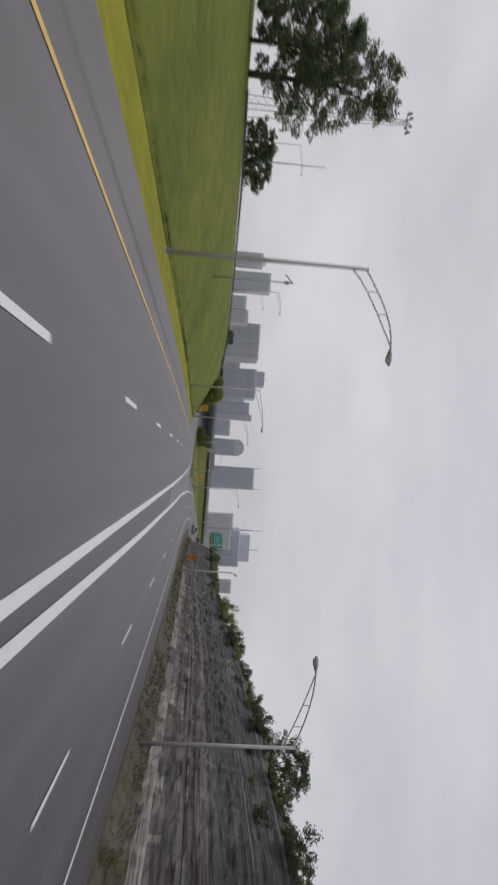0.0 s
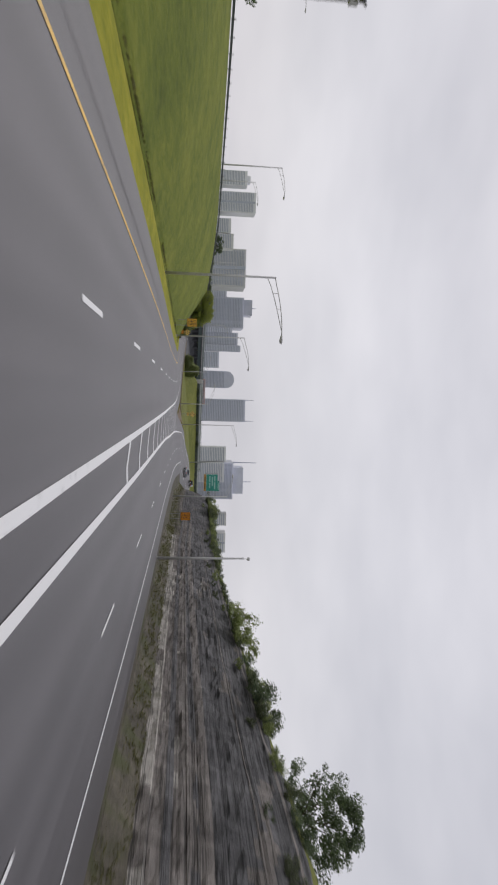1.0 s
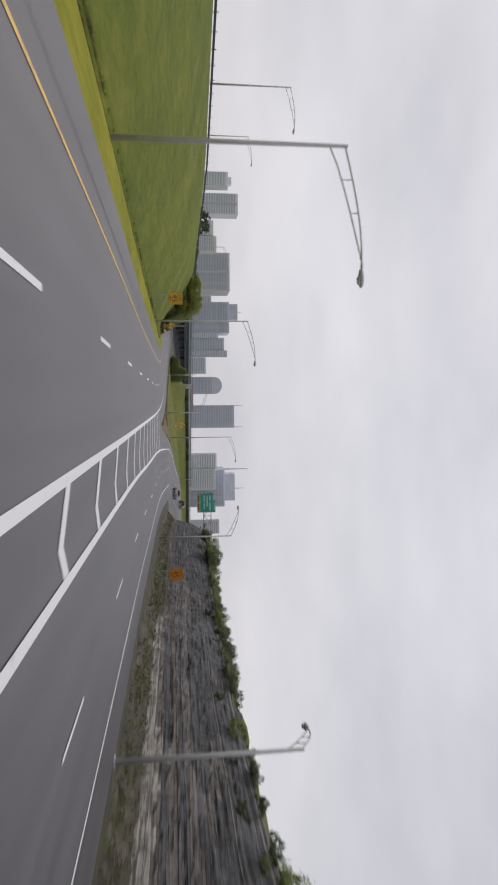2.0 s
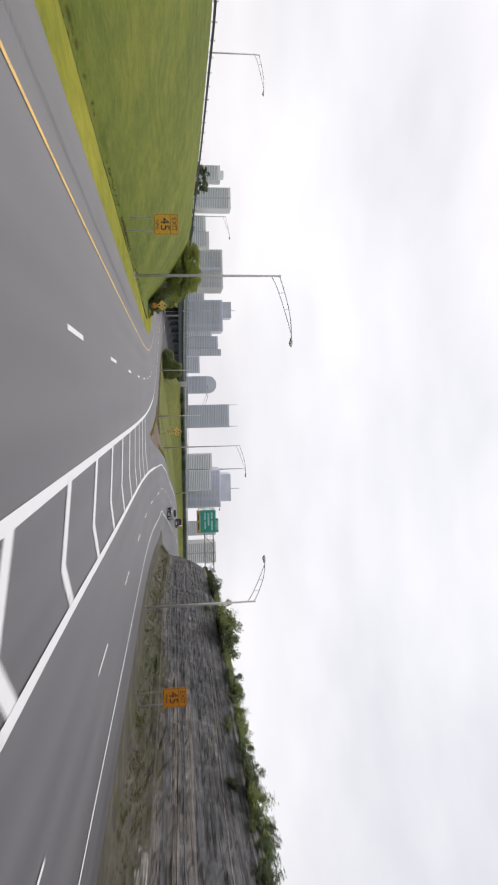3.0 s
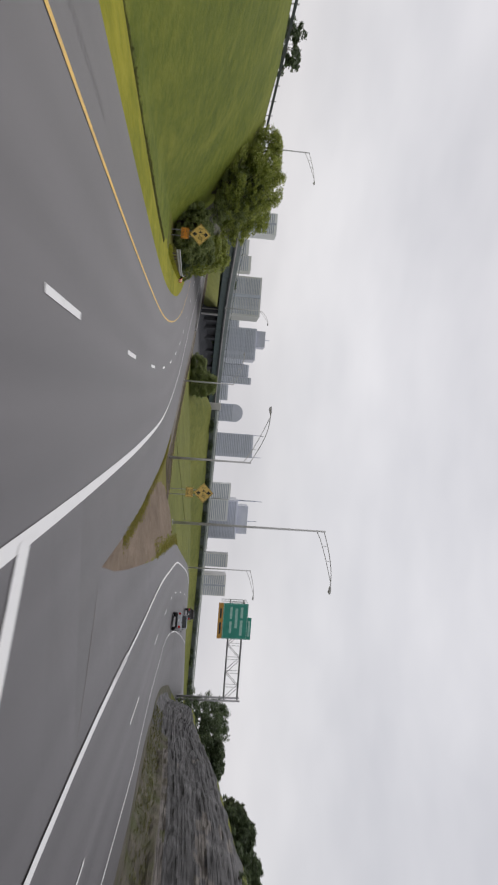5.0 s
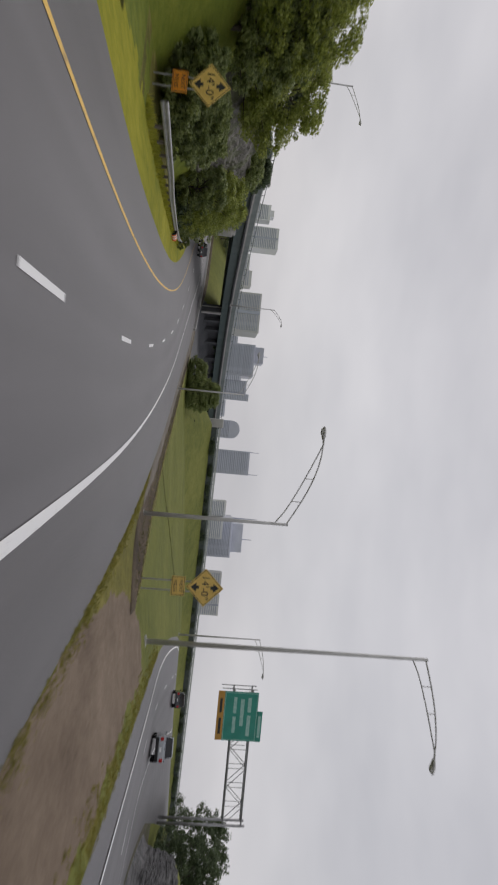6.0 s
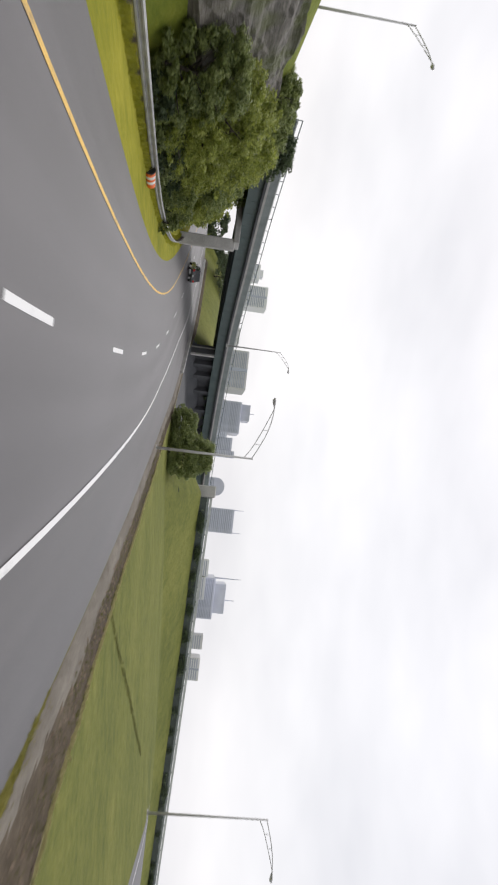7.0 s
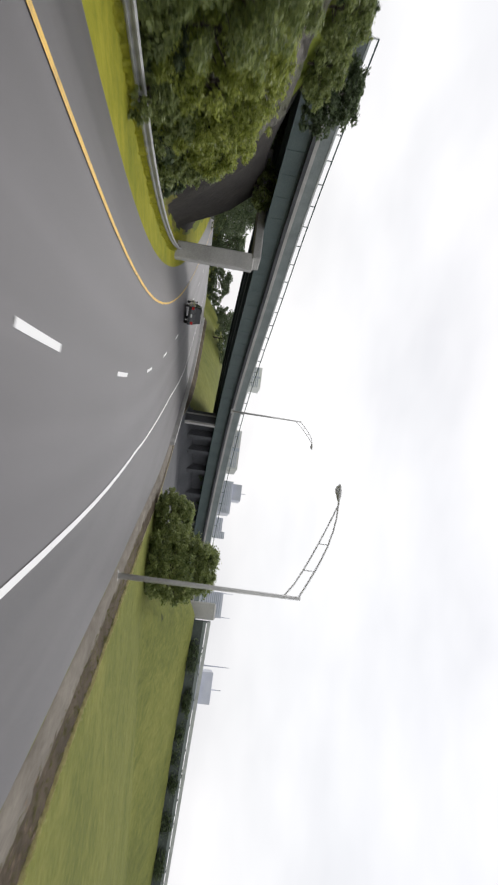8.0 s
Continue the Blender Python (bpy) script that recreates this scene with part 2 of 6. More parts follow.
PALE_GRAVEL = turf("pale_gravel", (0.115, 0.100, 0.082), (0.190, 0.170, 0.142), (0.28, 0.255, 0.215), 0.3, 0.3)
DRY_RIM = turf("dry_grass_rim", (0.17, 0.155, 0.075), (0.29, 0.265, 0.14), (0.40, 0.37, 0.22), 0.3, 0.3)
DIRT = turf("bare_dirt", (0.125, 0.092, 0.066), (0.192, 0.147, 0.108), (0.265, 0.210, 0.158), 0.5, 0.25)
ROCK = stratified("dark_layered_rock", (0.085, 0.076, 0.069), (0.165, 0.149, 0.136), (0.245, 0.224, 0.205))
ROCK_PALE = stratified("pale_limestone", (0.19, 0.178, 0.155), (0.345, 0.325, 0.292), (0.50, 0.475, 0.43), 0.1)
OUTCROP_ROCK = stratified("mossy_bank_rock", (0.075, 0.070, 0.058), (0.115, 0.106, 0.090), (0.165, 0.152, 0.130), 0.62, 0.7)
ROCK_DARK = stratified("black_shale", (0.042, 0.042, 0.044), (0.090, 0.089, 0.092), (0.150, 0.147, 0.150))
WEEDY = stratified("weedy_rubble", (0.046, 0.040, 0.028), (0.092, 0.081, 0.058), (0.150, 0.134, 0.098), 0.45, 0.85)
DARK_BANK = turf("near_black_bank", (0.012, 0.011, 0.010), (0.028, 0.025, 0.022), (0.060, 0.052, 0.043), 1.0)
GALV = material("galvanised_steel", (0.22, 0.225, 0.23), (0.42, 0.42, 0.42), 2, 20, 0.5, 0.05, metal=0.6)
POLE_STEEL = material("weathered_pole_steel", (0.38, 0.378, 0.37), (0.54, 0.535, 0.52), 1.5, 15, 0.55, 0.05, metal=0.1)
WOOD_POST = material("grey_wood_post", (0.10, 0.085, 0.07), (0.2, 0.175, 0.15), 3, 25, 0.85, 0.3, stretch=(3, 3, 0.5))
CONCRETE = material("concrete", (0.30, 0.295, 0.28), (0.48, 0.47, 0.45), 0.6, 12, 0.8, 0.25)
# This concrete's colour is darkened to hold the shade under the overpass.
DARK_CONCRETE = material("shade_dark_concrete", (0.034, 0.036, 0.041), (0.085, 0.087, 0.092), 0.5, 9, 0.8, 0.3, stretch=(1, 1, 0.4))
GREEN_STEEL = material("green_bridge_steel", (0.042, 0.070, 0.068), (0.085, 0.120, 0.116), 0.7, 10, 0.5, 0.1)
PARAPET_GREY = material("stained_parapet", (0.15, 0.175, 0.175), (0.25, 0.28, 0.275), 0.6, 9, 0.8, 0.2)
RAIL_STEEL = material("pale_bridge_rail", (0.38, 0.40, 0.40), (0.58, 0.60, 0.60), 1.5, 14, 0.5, 0.05, metal=0.2)
BARK = material("bark", (0.045, 0.036, 0.028), (0.12, 0.10, 0.08), 3, 22, 0.9, 0.6, stretch=(2, 2, 0.5))
LEAF_DARK = leafy("dark_leaves", (0.052, 0.076, 0.040), (0.17, 0.22, 0.11))
LEAF_MID = leafy("green_leaves", (0.125, 0.165, 0.060), (0.37, 0.42, 0.155))
LEAF_BRIGHT = leafy("bright_leaves", (0.17, 0.21, 0.042), (0.46, 0.50, 0.12))
LEAF_OLIVE = leafy("olive_weeds", (0.075, 0.080, 0.026), (0.19, 0.185, 0.065))
LEAF_GREY = leafy("grey_green_leaves", (0.05, 0.065, 0.03), (0.19, 0.22, 0.115))
BLADES = leafy("grass_blades", (0.24, 0.26, 0.025), (0.48, 0.45, 0.06))
STRAW = leafy("dry_straw", (0.30, 0.27, 0.12), (0.52, 0.47, 0.24))
OLIVE_BLADES = leafy("olive_blades", (0.15, 0.145, 0.03), (0.33, 0.29, 0.07))
SOLAR_PANEL = material("dark_panel", (0.05, 0.055, 0.07), (0.09, 0.095, 0.11), 2, 20, 0.35, 0.02)
SIGN_ORANGE = material("orange_sign_sheet", (0.62, 0.22, 0.015), (0.78, 0.30, 0.02), 2, 20, 0.45, 0.02)
SIGN_AMBER = material("amber_sign_sheet", (0.55, 0.30, 0.02), (0.68, 0.38, 0.03), 2, 20, 0.45, 0.02)
SIGN_YELLOW = material("yellow_sign_sheet", (0.62, 0.42, 0.10), (0.78, 0.55, 0.15), 2, 20, 0.45, 0.02)
SIGN_GREEN = material("green_sign_sheet", (0.015, 0.22, 0.165), (0.03, 0.30, 0.23), 1, 12, 0.45, 0.02)
SIGN_OCHRE = material("ochre_sign_sheet", (0.42, 0.22, 0.03), (0.52, 0.28, 0.05), 1, 12, 0.45, 0.02)
SIGN_BLACK = material("black_sign_ink", (0.015, 0.015, 0.015), (0.03, 0.03, 0.03), 3, 20, 0.5, 0.0)
SIGN_WHITE = material("white_sign_sheet", (0.62, 0.63, 0.62), (0.8, 0.8, 0.79), 3, 20, 0.45, 0.0)
LEGEND = material("pale_legend_sheet", (0.20, 0.46, 0.40), (0.42, 0.62, 0.56), 3, 20, 0.45, 0.0)
FENCE_DARK = material("dark_fence_mesh", (0.03, 0.04, 0.036), (0.07, 0.085, 0.078), 0.8, 6, 0.7, 0.1)
SIGN_BACK = material("sign_aluminium", (0.35, 0.36, 0.36), (0.48, 0.48, 0.48), 3, 20, 0.45, 0.02, metal=0.7)
DRUM_ORANGE = material("orange_plastic", (0.72, 0.12, 0.015), (0.85, 0.17, 0.02), 4, 30, 0.45, 0.03)
DRUM_WHITE = material("white_reflective_band", (0.65, 0.65, 0.64), (0.82, 0.82, 0.8), 4, 30, 0.4, 0.02)
RUBBER = material("rubber", (0.012, 0.012, 0.012), (0.03, 0.03, 0.03), 5, 40, 0.8, 0.2)
CAR_DARK = material("dark_car_paint", (0.014, 0.015, 0.017), (0.028, 0.029, 0.032), 1, 60, 0.25, 0.0, coat=0.6)
CAR_SILVER = material("silver_car_paint", (0.27, 0.29, 0.31), (0.36, 0.38, 0.40), 1, 60, 0.3, 0.0, metal=0.5, coat=0.6)
CAR_GLASS = material("dark_car_glass", (0.012, 0.014, 0.015), (0.022, 0.024, 0.026), 1, 30, 0.08, 0.0)
RED_LENS = material("red_lens", (0.35, 0.008, 0.008), (0.5, 0.02, 0.02), 3, 30, 0.2, 0.0)
RIM = material("alloy", (0.3, 0.3, 0.31), (0.45, 0.45, 0.46), 3, 30, 0.3, 0.0, metal=0.9)
LAMP_GLASS = material("lamp_lens", (0.45, 0.45, 0.44), (0.6, 0.6, 0.58), 3, 30, 0.2, 0.0)
# Grey, pale, blue and glass tower colours are lightened to carry distance haze.
HAZED_TOWER_GREY = material("hazed_grey_concrete", (0.58, 0.58, 0.60), (0.68, 0.68, 0.69), 0.03, 0.6, 0.5, 0.0, vary=0.12)
HAZED_TOWER_PALE = material("hazed_pale_stone", (0.63, 0.64, 0.665), (0.73, 0.74, 0.76), 0.03, 0.6, 0.5, 0.0, vary=0.1)
HAZED_TOWER_BLUE = material("hazed_blue_cladding", (0.45, 0.47, 0.56), (0.56, 0.58, 0.67), 0.03, 0.6, 0.35, 0.0, vary=0.12)
HAZED_TOWER_GLASS = material("hazed_window_glass", (0.34, 0.37, 0.46), (0.44, 0.47, 0.56), 0.05, 0.5, 0.25, 0.0, gloss=0.7, vary=0.1)
TOWER_RED = material("brick_red_building", (0.42, 0.25, 0.21), (0.5, 0.31, 0.26), 0.05, 0.6, 0.8, 0.0)


# ---------------- building helpers ----------------
def part(name, bm, mat, parent=None, label="", smooth=False):
    me = bpy.data.meshes.new(name)
    bm.to_mesh(me)
    bm.free()
    for mm in (mat if isinstance(mat, (list, tuple)) else [mat]):
        me.materials.append(mm)
    if smooth:
        for poly in me.polygons:
            poly.use_smooth = True
    ob = new(name, me)
    if parent:
        ob.parent = parent
    if label:
        ob["label"] = label
    return ob


def share(name, me, parent, m):
    ob = new(name, me)
    ob.parent = parent
    ob.matrix_basis = m
    return ob


def thing(name, label, category, m=None, group="", kind=""):
    e = new(name)
    e.empty_display_size = 0.3
    if m is not None:
        e.matrix_basis = m
    return tagged(e, label, category, group, kind)


def box(bm, x0, y0, z0, x1, y1, z1, bevel=0.0, m=None):
    r = bmesh.ops.create_cube(bm, size=1)
    v = r["verts"]
    t = Matrix.Translation(((x0 + x1) / 2, (y0 + y1) / 2, (z0 + z1) / 2)) @ Matrix.Diagonal((x1 - x0, y1 - y0, z1 - z0, 1))
    bmesh.ops.transform(bm, matrix=(m @ t) if m is not None else t, verts=v)
    if bevel:
        e = list({e for q in v for e in q.link_edges})
        bmesh.ops.bevel(bm, geom=e, offset=bevel, segments=1, affect="EDGES", profile=0.6)
    return bm


def tube(bm, a, b, r0, r1, n=10):
    a, b = Vector(a), Vector(b)
    d = b - a
    r = bmesh.ops.create_cone(bm, cap_ends=True, segments=n, radius1=r0, radius2=r1, depth=d.length)
    bmesh.ops.transform(bm, matrix=Matrix.Translation((a + b) / 2) @ d.to_track_quat("Z", "Y").to_matrix().to_4x4(), verts=r["verts"])
    return bm


def from_lists(name, verts, faces, mats, parent=None, label="", index=None, smooth=False):
    me = bpy.data.meshes.new(name)
    me.from_pydata(verts, [], faces)
    for mm in (mats if isinstance(mats, (list, tuple)) else [mats]):
        me.materials.append(mm)
    if index is not None:
        me.polygons.foreach_set("material_index", index)
    if smooth:
        me.polygons.foreach_set("use_smooth", [True] * len(faces))
    me.update()
    ob = new(name, me)
    if parent:
        ob.parent = parent
    if label:
        ob["label"] = label
    return ob


def lerp(x, xs, ys):
    return float(np.interp(x, xs, ys))


def glide(x, xs, ys):
    """A smooth curve through the knots."""
    a, b = np.array(xs, float), np.array(ys, float)
    x = min(max(x, a[0]), a[-1])
    i = int(min(max(np.searchsorted(a, x) - 1, 0), len(a) - 2))
    g = np.gradient(b, a)
    hh = a[i + 1] - a[i]
    t = (x - a[i]) / hh
    return float((2 * t**3 - 3 * t**2 + 1) * b[i] + (t**3 - 2 * t**2 + t) * hh * g[i] + (3 * t**2 - 2 * t**3) * b[i + 1] + (t**3 - t**2) * hh * g[i + 1])


# ---------------- plan of the roads ----------------
LANE_Y = [-80, 60, 110, 130, 150, 165, 183, 195, 207, 219, 231, 242, 256, 264, 272, 282, 300, 340]
LANE_X = [0, 0, -0.05, -0.2, -0.65, -1.35, -2.75, -4.35, -6.5, -9.13, -12.4, -16.2, -22.4, -26.6, -31.3, -37.8, -50.5, -80]
GRADE_Y = [-80, -20, 0, 20, 40, 60, 80, 100, 120, 140, 160, 180, 200, 220, 240, 255, 270, 285, 300, 340]
GRADE_Z = [-0.4, -0.15, 0, 0.2, 0.38, 0.47, 0.47, 0.39, 0.38, 0.38, 0.32, 0.24, 0.19, 0.2, 0.3, 0.5, 0.9, 1.35, 1.8, 2.6]
RAMP_Y = [-80, 4, 22, 36, 48, 92, 106, 133, 140, 148, 162, 175, 185, 195, 205, 215, 240, 262, 300]
RAMP_X = [2.5, 4.47, 5.0, 5.3, 5.6, 6.75, 7.4, 8.35, 8.7, 9.1, 10.0, 11.0, 12.5, 14.1, 16.0, 18.3, 25.2, 33, 48]
RISE_Y = [-80, 125, 140, 150, 165, 175, 185, 195, 205, 215, 240, 262, 300]
RISE_Z = [0, 0, 0.06, 0.25, 0.85, 1.2, 1.48, 1.72, 1.88, 2.15, 3.2, 3.5, 3.0]


@functools.lru_cache(None)
def lane_x(y):
    return glide(y, LANE_Y, LANE_X)


@functools.lru_cache(None)
def heading(y):
    return math.atan2(lane_x(y + 1) - lane_x(y - 1), 2)


@functools.lru_cache(None)
def grade(y):
    return glide(y, GRADE_Y, GRADE_Z)


def bank(y):
    return 0.05 * min(max((y - 135) / 50, 0), 1)


def main_x(u, y):
    return lane_x(y) + u / math.cos(heading(y))


def main_z(u, y):
    """Height of the carriageway; its outer shoulder falls away along the bend."""
    z = grade(y) + bank(y) * u
    if u < -3.75 and y > 195:
        z += lerp(y, [195, 207, 213, 221, 231, 245], [0, 0.045, 0.073, 0.11, 0.13, 0.14]) * (u + 3.75)
    return z


@functools.lru_cache(None)
def ramp_line_x(y):
    return glide(y, RAMP_Y, RAMP_X)


def ramp_x(d, y):
    return ramp_line_x(y) + d


@functools.lru_cache(None)
def ramp_z(y):
    return grade(y) + glide(y, RISE_Y, RISE_Z)


@functools.lru_cache(None)
def crossfall(y):
    """The ramp leans into its bend."""
    return lerp(y, [165, 185, 195, 205, 222, 245], [0, 0.05, 0.067, 0.064, 0.043, 0.0])


def ramp_at(d, y):
    return ramp_z(y) - crossfall(y) * d


def right_edge_u(y):
    return lerp(y, [153, 160, 166, 175, 190, 230, 245, 262, 300], [6.1, 6.4, 6.7, 6.9, 7.2, 7.6, 8.3, 10, 12])


def gore_z(x, y):
    """The plane between the carriageway and the ramp."""
    xa, xb = main_x(3.75, y), ramp_x(0, y)
    return main_z(3.75, y) + (ramp_z(y) - main_z(3.75, y)) * min(max((x - xa) / (xb - xa), 0), 1)


@functools.lru_cache(None)
def right_edge(y):
    """The main carriageway's edge on the side of the ramp: x and z."""
    if y <= 150:
        return ramp_x(0, y), ramp_z(y)
    u = right_edge_u(max(y, 153))
    w = min((y - 150) / 3, 1)
    x = main_x(u, y) * w + ramp_x(0, y) * (1 - w)
    q = min(max((y - 158) / 14, 0), 1)
    return x, gore_z(x, y) * (1 - q) + main_z(u, y) * q


ROWS = [-3000, -800, -200, -80] + [-60 + 3 * i for i in range(134)] + [350, 380, 420, 500, 800, 1600, 4600]
NEAR = [y for y in ROWS if -81 < y < 345]


def sheet(name, rows, columns, mat, parent=None, index=None, label=""):
    """A grid: each column is a function of y that gives x and z."""
    verts = [(p[0], y, p[1]) for y in rows for p in [c(y) for c in columns]]
    n = len(columns)
    faces = [(i * n + j, i * n + j + 1, (i + 1) * n + j + 1, (i + 1) * n + j) for i in range(len(rows) - 1) for j in range(n - 1)]
    return verts, faces


def strip(name, rows, left, right, mat, parent, lift=0.008, label="", skirt=0.0):
    cols = [lambda y: (left(y)[0], left(y)[1] + lift), lambda y: (right(y)[0], right(y)[1] + lift)]
    if skirt:
        cols = [lambda y: (left(y)[0] - 0.12, left(y)[1] + lift - skirt)] + cols + [lambda y: (right(y)[0] + 0.12, right(y)[1] + lift - skirt)]
    v, fs = sheet(name, rows, cols, mat)
    return from_lists(name, v, fs, mat, parent, label)


# ---------------- ground ----------------
CREST_X = ([-3000, -60, 205, 220, 240, 260, 290, 340, 4600], [-26, -26, -26, -27.5, -32.5, -38.5, -60, -95, -95])
CREST_Z = ([-3000, -60, 0, 33, 56, 82, 100, 130, 147, 183, 205, 222, 236, 250, 270, 4600], [2.0, 2.4, 3.0, 3.6, 4.6, 5.4, 5.9, 6.75, 6.9, 7.1, 7.2, 6.8, 6.2, 5.6, 5.2, 5.0])
HILL_Z = ([-3000, -60, 30, 48, 62, 75, 90, 105, 118, 130, 150, 173, 188, 195, 202, 215, 222, 227, 240, 260, 4600], [6, 6.8, 7.6, 7.4, 6.9, 6.6, 6.4, 6.5, 7.0, 7.2, 7.4, 7.2, 6.6, 5.7, 5.1, 5.2, 5.0, 3.0, 4.2, 4.6, 4.6])
EMB = ([-24, -12, -3, 10, 23, 36, 80, 160, 4600], [262, 268, 272, 277, 282, 288, 308, 345, 345])
EMB_H = ([-26, -15, -10, -3, 100], [0.0, 0.6, 2.6, 6.2, 6.2])


def roll_noise(x, y, s, amp):
    return amp * noise.noise(Vector((x * s, y * s, 3.7)))


def embankment(x, y):
    top = lerp(x, *EMB_H)
    return top - 0.3 * max(0.0, lerp(x, *EMB) - y)


def left_edge(y):
    return main_x(-6.1, y), main_z(-6.1, y)


def left_ground(a):
    def at(y):
        x0, z0 = left_edge(y)
        x = x0 - a
        cx, cz = lerp(y, *CREST_X), lerp(y, *CREST_Z)
        flat = lerp(y, [150, 180, 234, 244, 256, 270], [2.3, 5.3, 5.3, 3.6, 3.6, 5.0])
        if a < flat:
            dip = 0.26 * max(0.0, 1 - abs(a - 2.15) / 0.4) * lerp(y, [150, 180], [1, 0])
            return x, z0 + lerp(y, [150, 180], [0.04, -0.04]) * min(a, 2.6) + 0.03 * max(a - 2.6, 0) - dip
        span = max(x0 - cx - flat, 4)
        f = (a - flat) / span
        if f < 1:
            s = 0.12 * math.sin(math.pi * f) + f
            s = min(s, 1.0) if f < 0.85 else s
            z0 += lerp(y, [150, 180], [0.09, -0.02])
            z = z0 + (cz - z0) * min(1.0, s * (1.06 - 0.06 * f))
            z += roll_noise(x, y, 0.12, 0.25) * math.sin(math.pi * f)
        else:
            z = cz + 0.012 * min(a - flat - span, 60)
        return x, z
    return at


@functools.lru_cache(None)
def ramp_left(y):
    """The ramp's edge on the side of the gore; its asphalt tapers back from the nose."""
    if y <= 150:
        return ramp_x(0, y), ramp_z(y)
    d = lerp(y, [150, 153, 157, 163, 169, 176, 193, 207, 230], [0, -4.1, -3.3, -2.7, -2.1, -1.8, -2.0, -1.5, -1.2])
    x = ramp_x(d, y)
    q = min(max((y - 158) / 14, 0), 1)
    return x, gore_z(x, y) * (1 - q) + ramp_z(y) * q


def ramp_flare(y):
    """How far the ramp widens where it swings away behind the cutting."""
    return lerp(y, [172, 180, 190, 199, 208, 222, 245, 300], [0, 1.2, 3.5, 4.0, 4.9, 6.8, 14, 18])


@functools.lru_cache(None)
def ramp_right(y):
    d = 9.2 + ramp_flare(y)
    return ramp_x(d, y), ramp_at(d, y) - 0.03 + lerp(y, [222, 245], [0, 0.045]) * ramp_flare(y)


def gore_ground(f):
    def at(y):
        (x0, z0), (x1, z1) = right_edge(y), ramp_left(y)
        x1 = max(x1, x0 + 0.02)
        x = x0 + (x1 - x0) * f
        z = z0 + (z1 - z0) * f - 0.03 * math.sin(math.pi * f)
        z -= 0.16 * max(0.0, 1 - ((x - x0 - 1.65) / 1.1) ** 2) * lerp(y, [187, 192, 255, 262], [0, 1, 1, 0])
        if y > 200:
            z = max(z, min(embankment(x, y), z0 + 0.4 * max(x - x0 - 0.6, 0)))
            if y > 276:
                far = lerp(y, [275, 287, 298, 309, 320, 331, 340], [-30.4, -27.4, -22, -14, -2, 16, 40]) + 1.5 - x
                z = max(z, z0 + 5.6 * math.tanh(0.13 * max(x - x0 - 1.2, 0)) * min((y - 276) / 14, 1) * math.tanh(max(far / 7, 0)))
            z += roll_noise(x, y, 0.15, 0.12) * math.sin(math.pi * f)
        return x, z
    return at


def right_ground(a):
    def at(y):
        x0, z0 = ramp_right(y)
        x = x0 + a
        top = lerp(y, *HILL_Z)
        foot = lerp(y, [-60, 30, 60, 100, 114, 128, 150, 170, 180, 190, 222, 228, 240], [3.4, 3.4, 3.8, 4.4, 6.1, 6.1, 4.8, 5.1, 4.8, 3.6, 3.4, 7.6, 9.5])
        run = lerp(y, [140, 160, 185, 221, 228, 250], [1.7, 2.2, 2.8, 3.0, 13, 22])
        if a < foot:
            z = z0 - 0.06 * min(a, 2) + 0.04 * max(a - 2, 0)
        else:
            f = min((a - foot) / run, 1)
            z = z0 - 0.1 + (top - z0) * (f * f * (3 - 2 * f)) + roll_noise(x, y, 0.1, 0.5) * f + 0.02 * min(a - foot, 50) + 0.16 * min(max(a - foot - run - 3, 0), 25) * lerp(y, [130, 175], [1, 0.1])
        if y > 215:
            z = max(z, embankment(x, y))
        return x, z
    return at


gv, gf, gi = [], [], []


def add_ground(columns, rows, which):
    v, fs = sheet("", rows, columns, None)
    base = len(gv)
    gv.extend(v)
    n = len(columns) - 1
    for i, q in enumerate(fs):
        gf.append(tuple(base + k for k in q))
        gi.append(which(i % n, rows[i // n]))


LEFT_A = [0, 0.7, 1.4, 1.8, 2.15, 2.5, 2.75, 3.0, 3.25, 3.5, 3.75, 4.0, 4.25, 4.5, 4.75, 5.0, 5.3, 6, 7.5, 9, 11, 13, 15, 17, 19, 20.5, 22, 24, 28, 36, 50, 90, 200, 800, 4500]
LEFT_ROWS = [y for y in ROWS if y < 165] + [165 + 0.5 * i for i in range(180)] + [y for y in ROWS if y > 255]


def left_kind(j, y):
    a = LEFT_A[len(LEFT_A) - 2 - j]
    bright = lerp(y, [165, 186], [1.6, 2.9]) + (0.7 * noise.noise(Vector((y * 0.22, a * 0.4, 71.0))) + 0.5 * noise.noise(Vector((y * 0.9, a * 1.7, 72.0)))) * lerp(y, [160, 170], [0, 1])
    if a < bright:
        return 2
    # Near-black ground on the bank between y 239 and 282.
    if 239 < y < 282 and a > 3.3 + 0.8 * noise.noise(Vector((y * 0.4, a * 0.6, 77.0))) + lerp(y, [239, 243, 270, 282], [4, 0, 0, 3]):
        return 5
    return 8 if 183 < y < 262 and a < 5.2 and noise.noise(Vector((y * 0.3, a * 0.5, 74.0))) + 0.5 * noise.noise(Vector((y * 1.1, a * 1.6, 75.0))) > -0.25 else 1


add_ground([left_ground(a) for a in reversed(LEFT_A)], LEFT_ROWS, left_kind)
GORE_F = [i / 60 for i in range(61)]


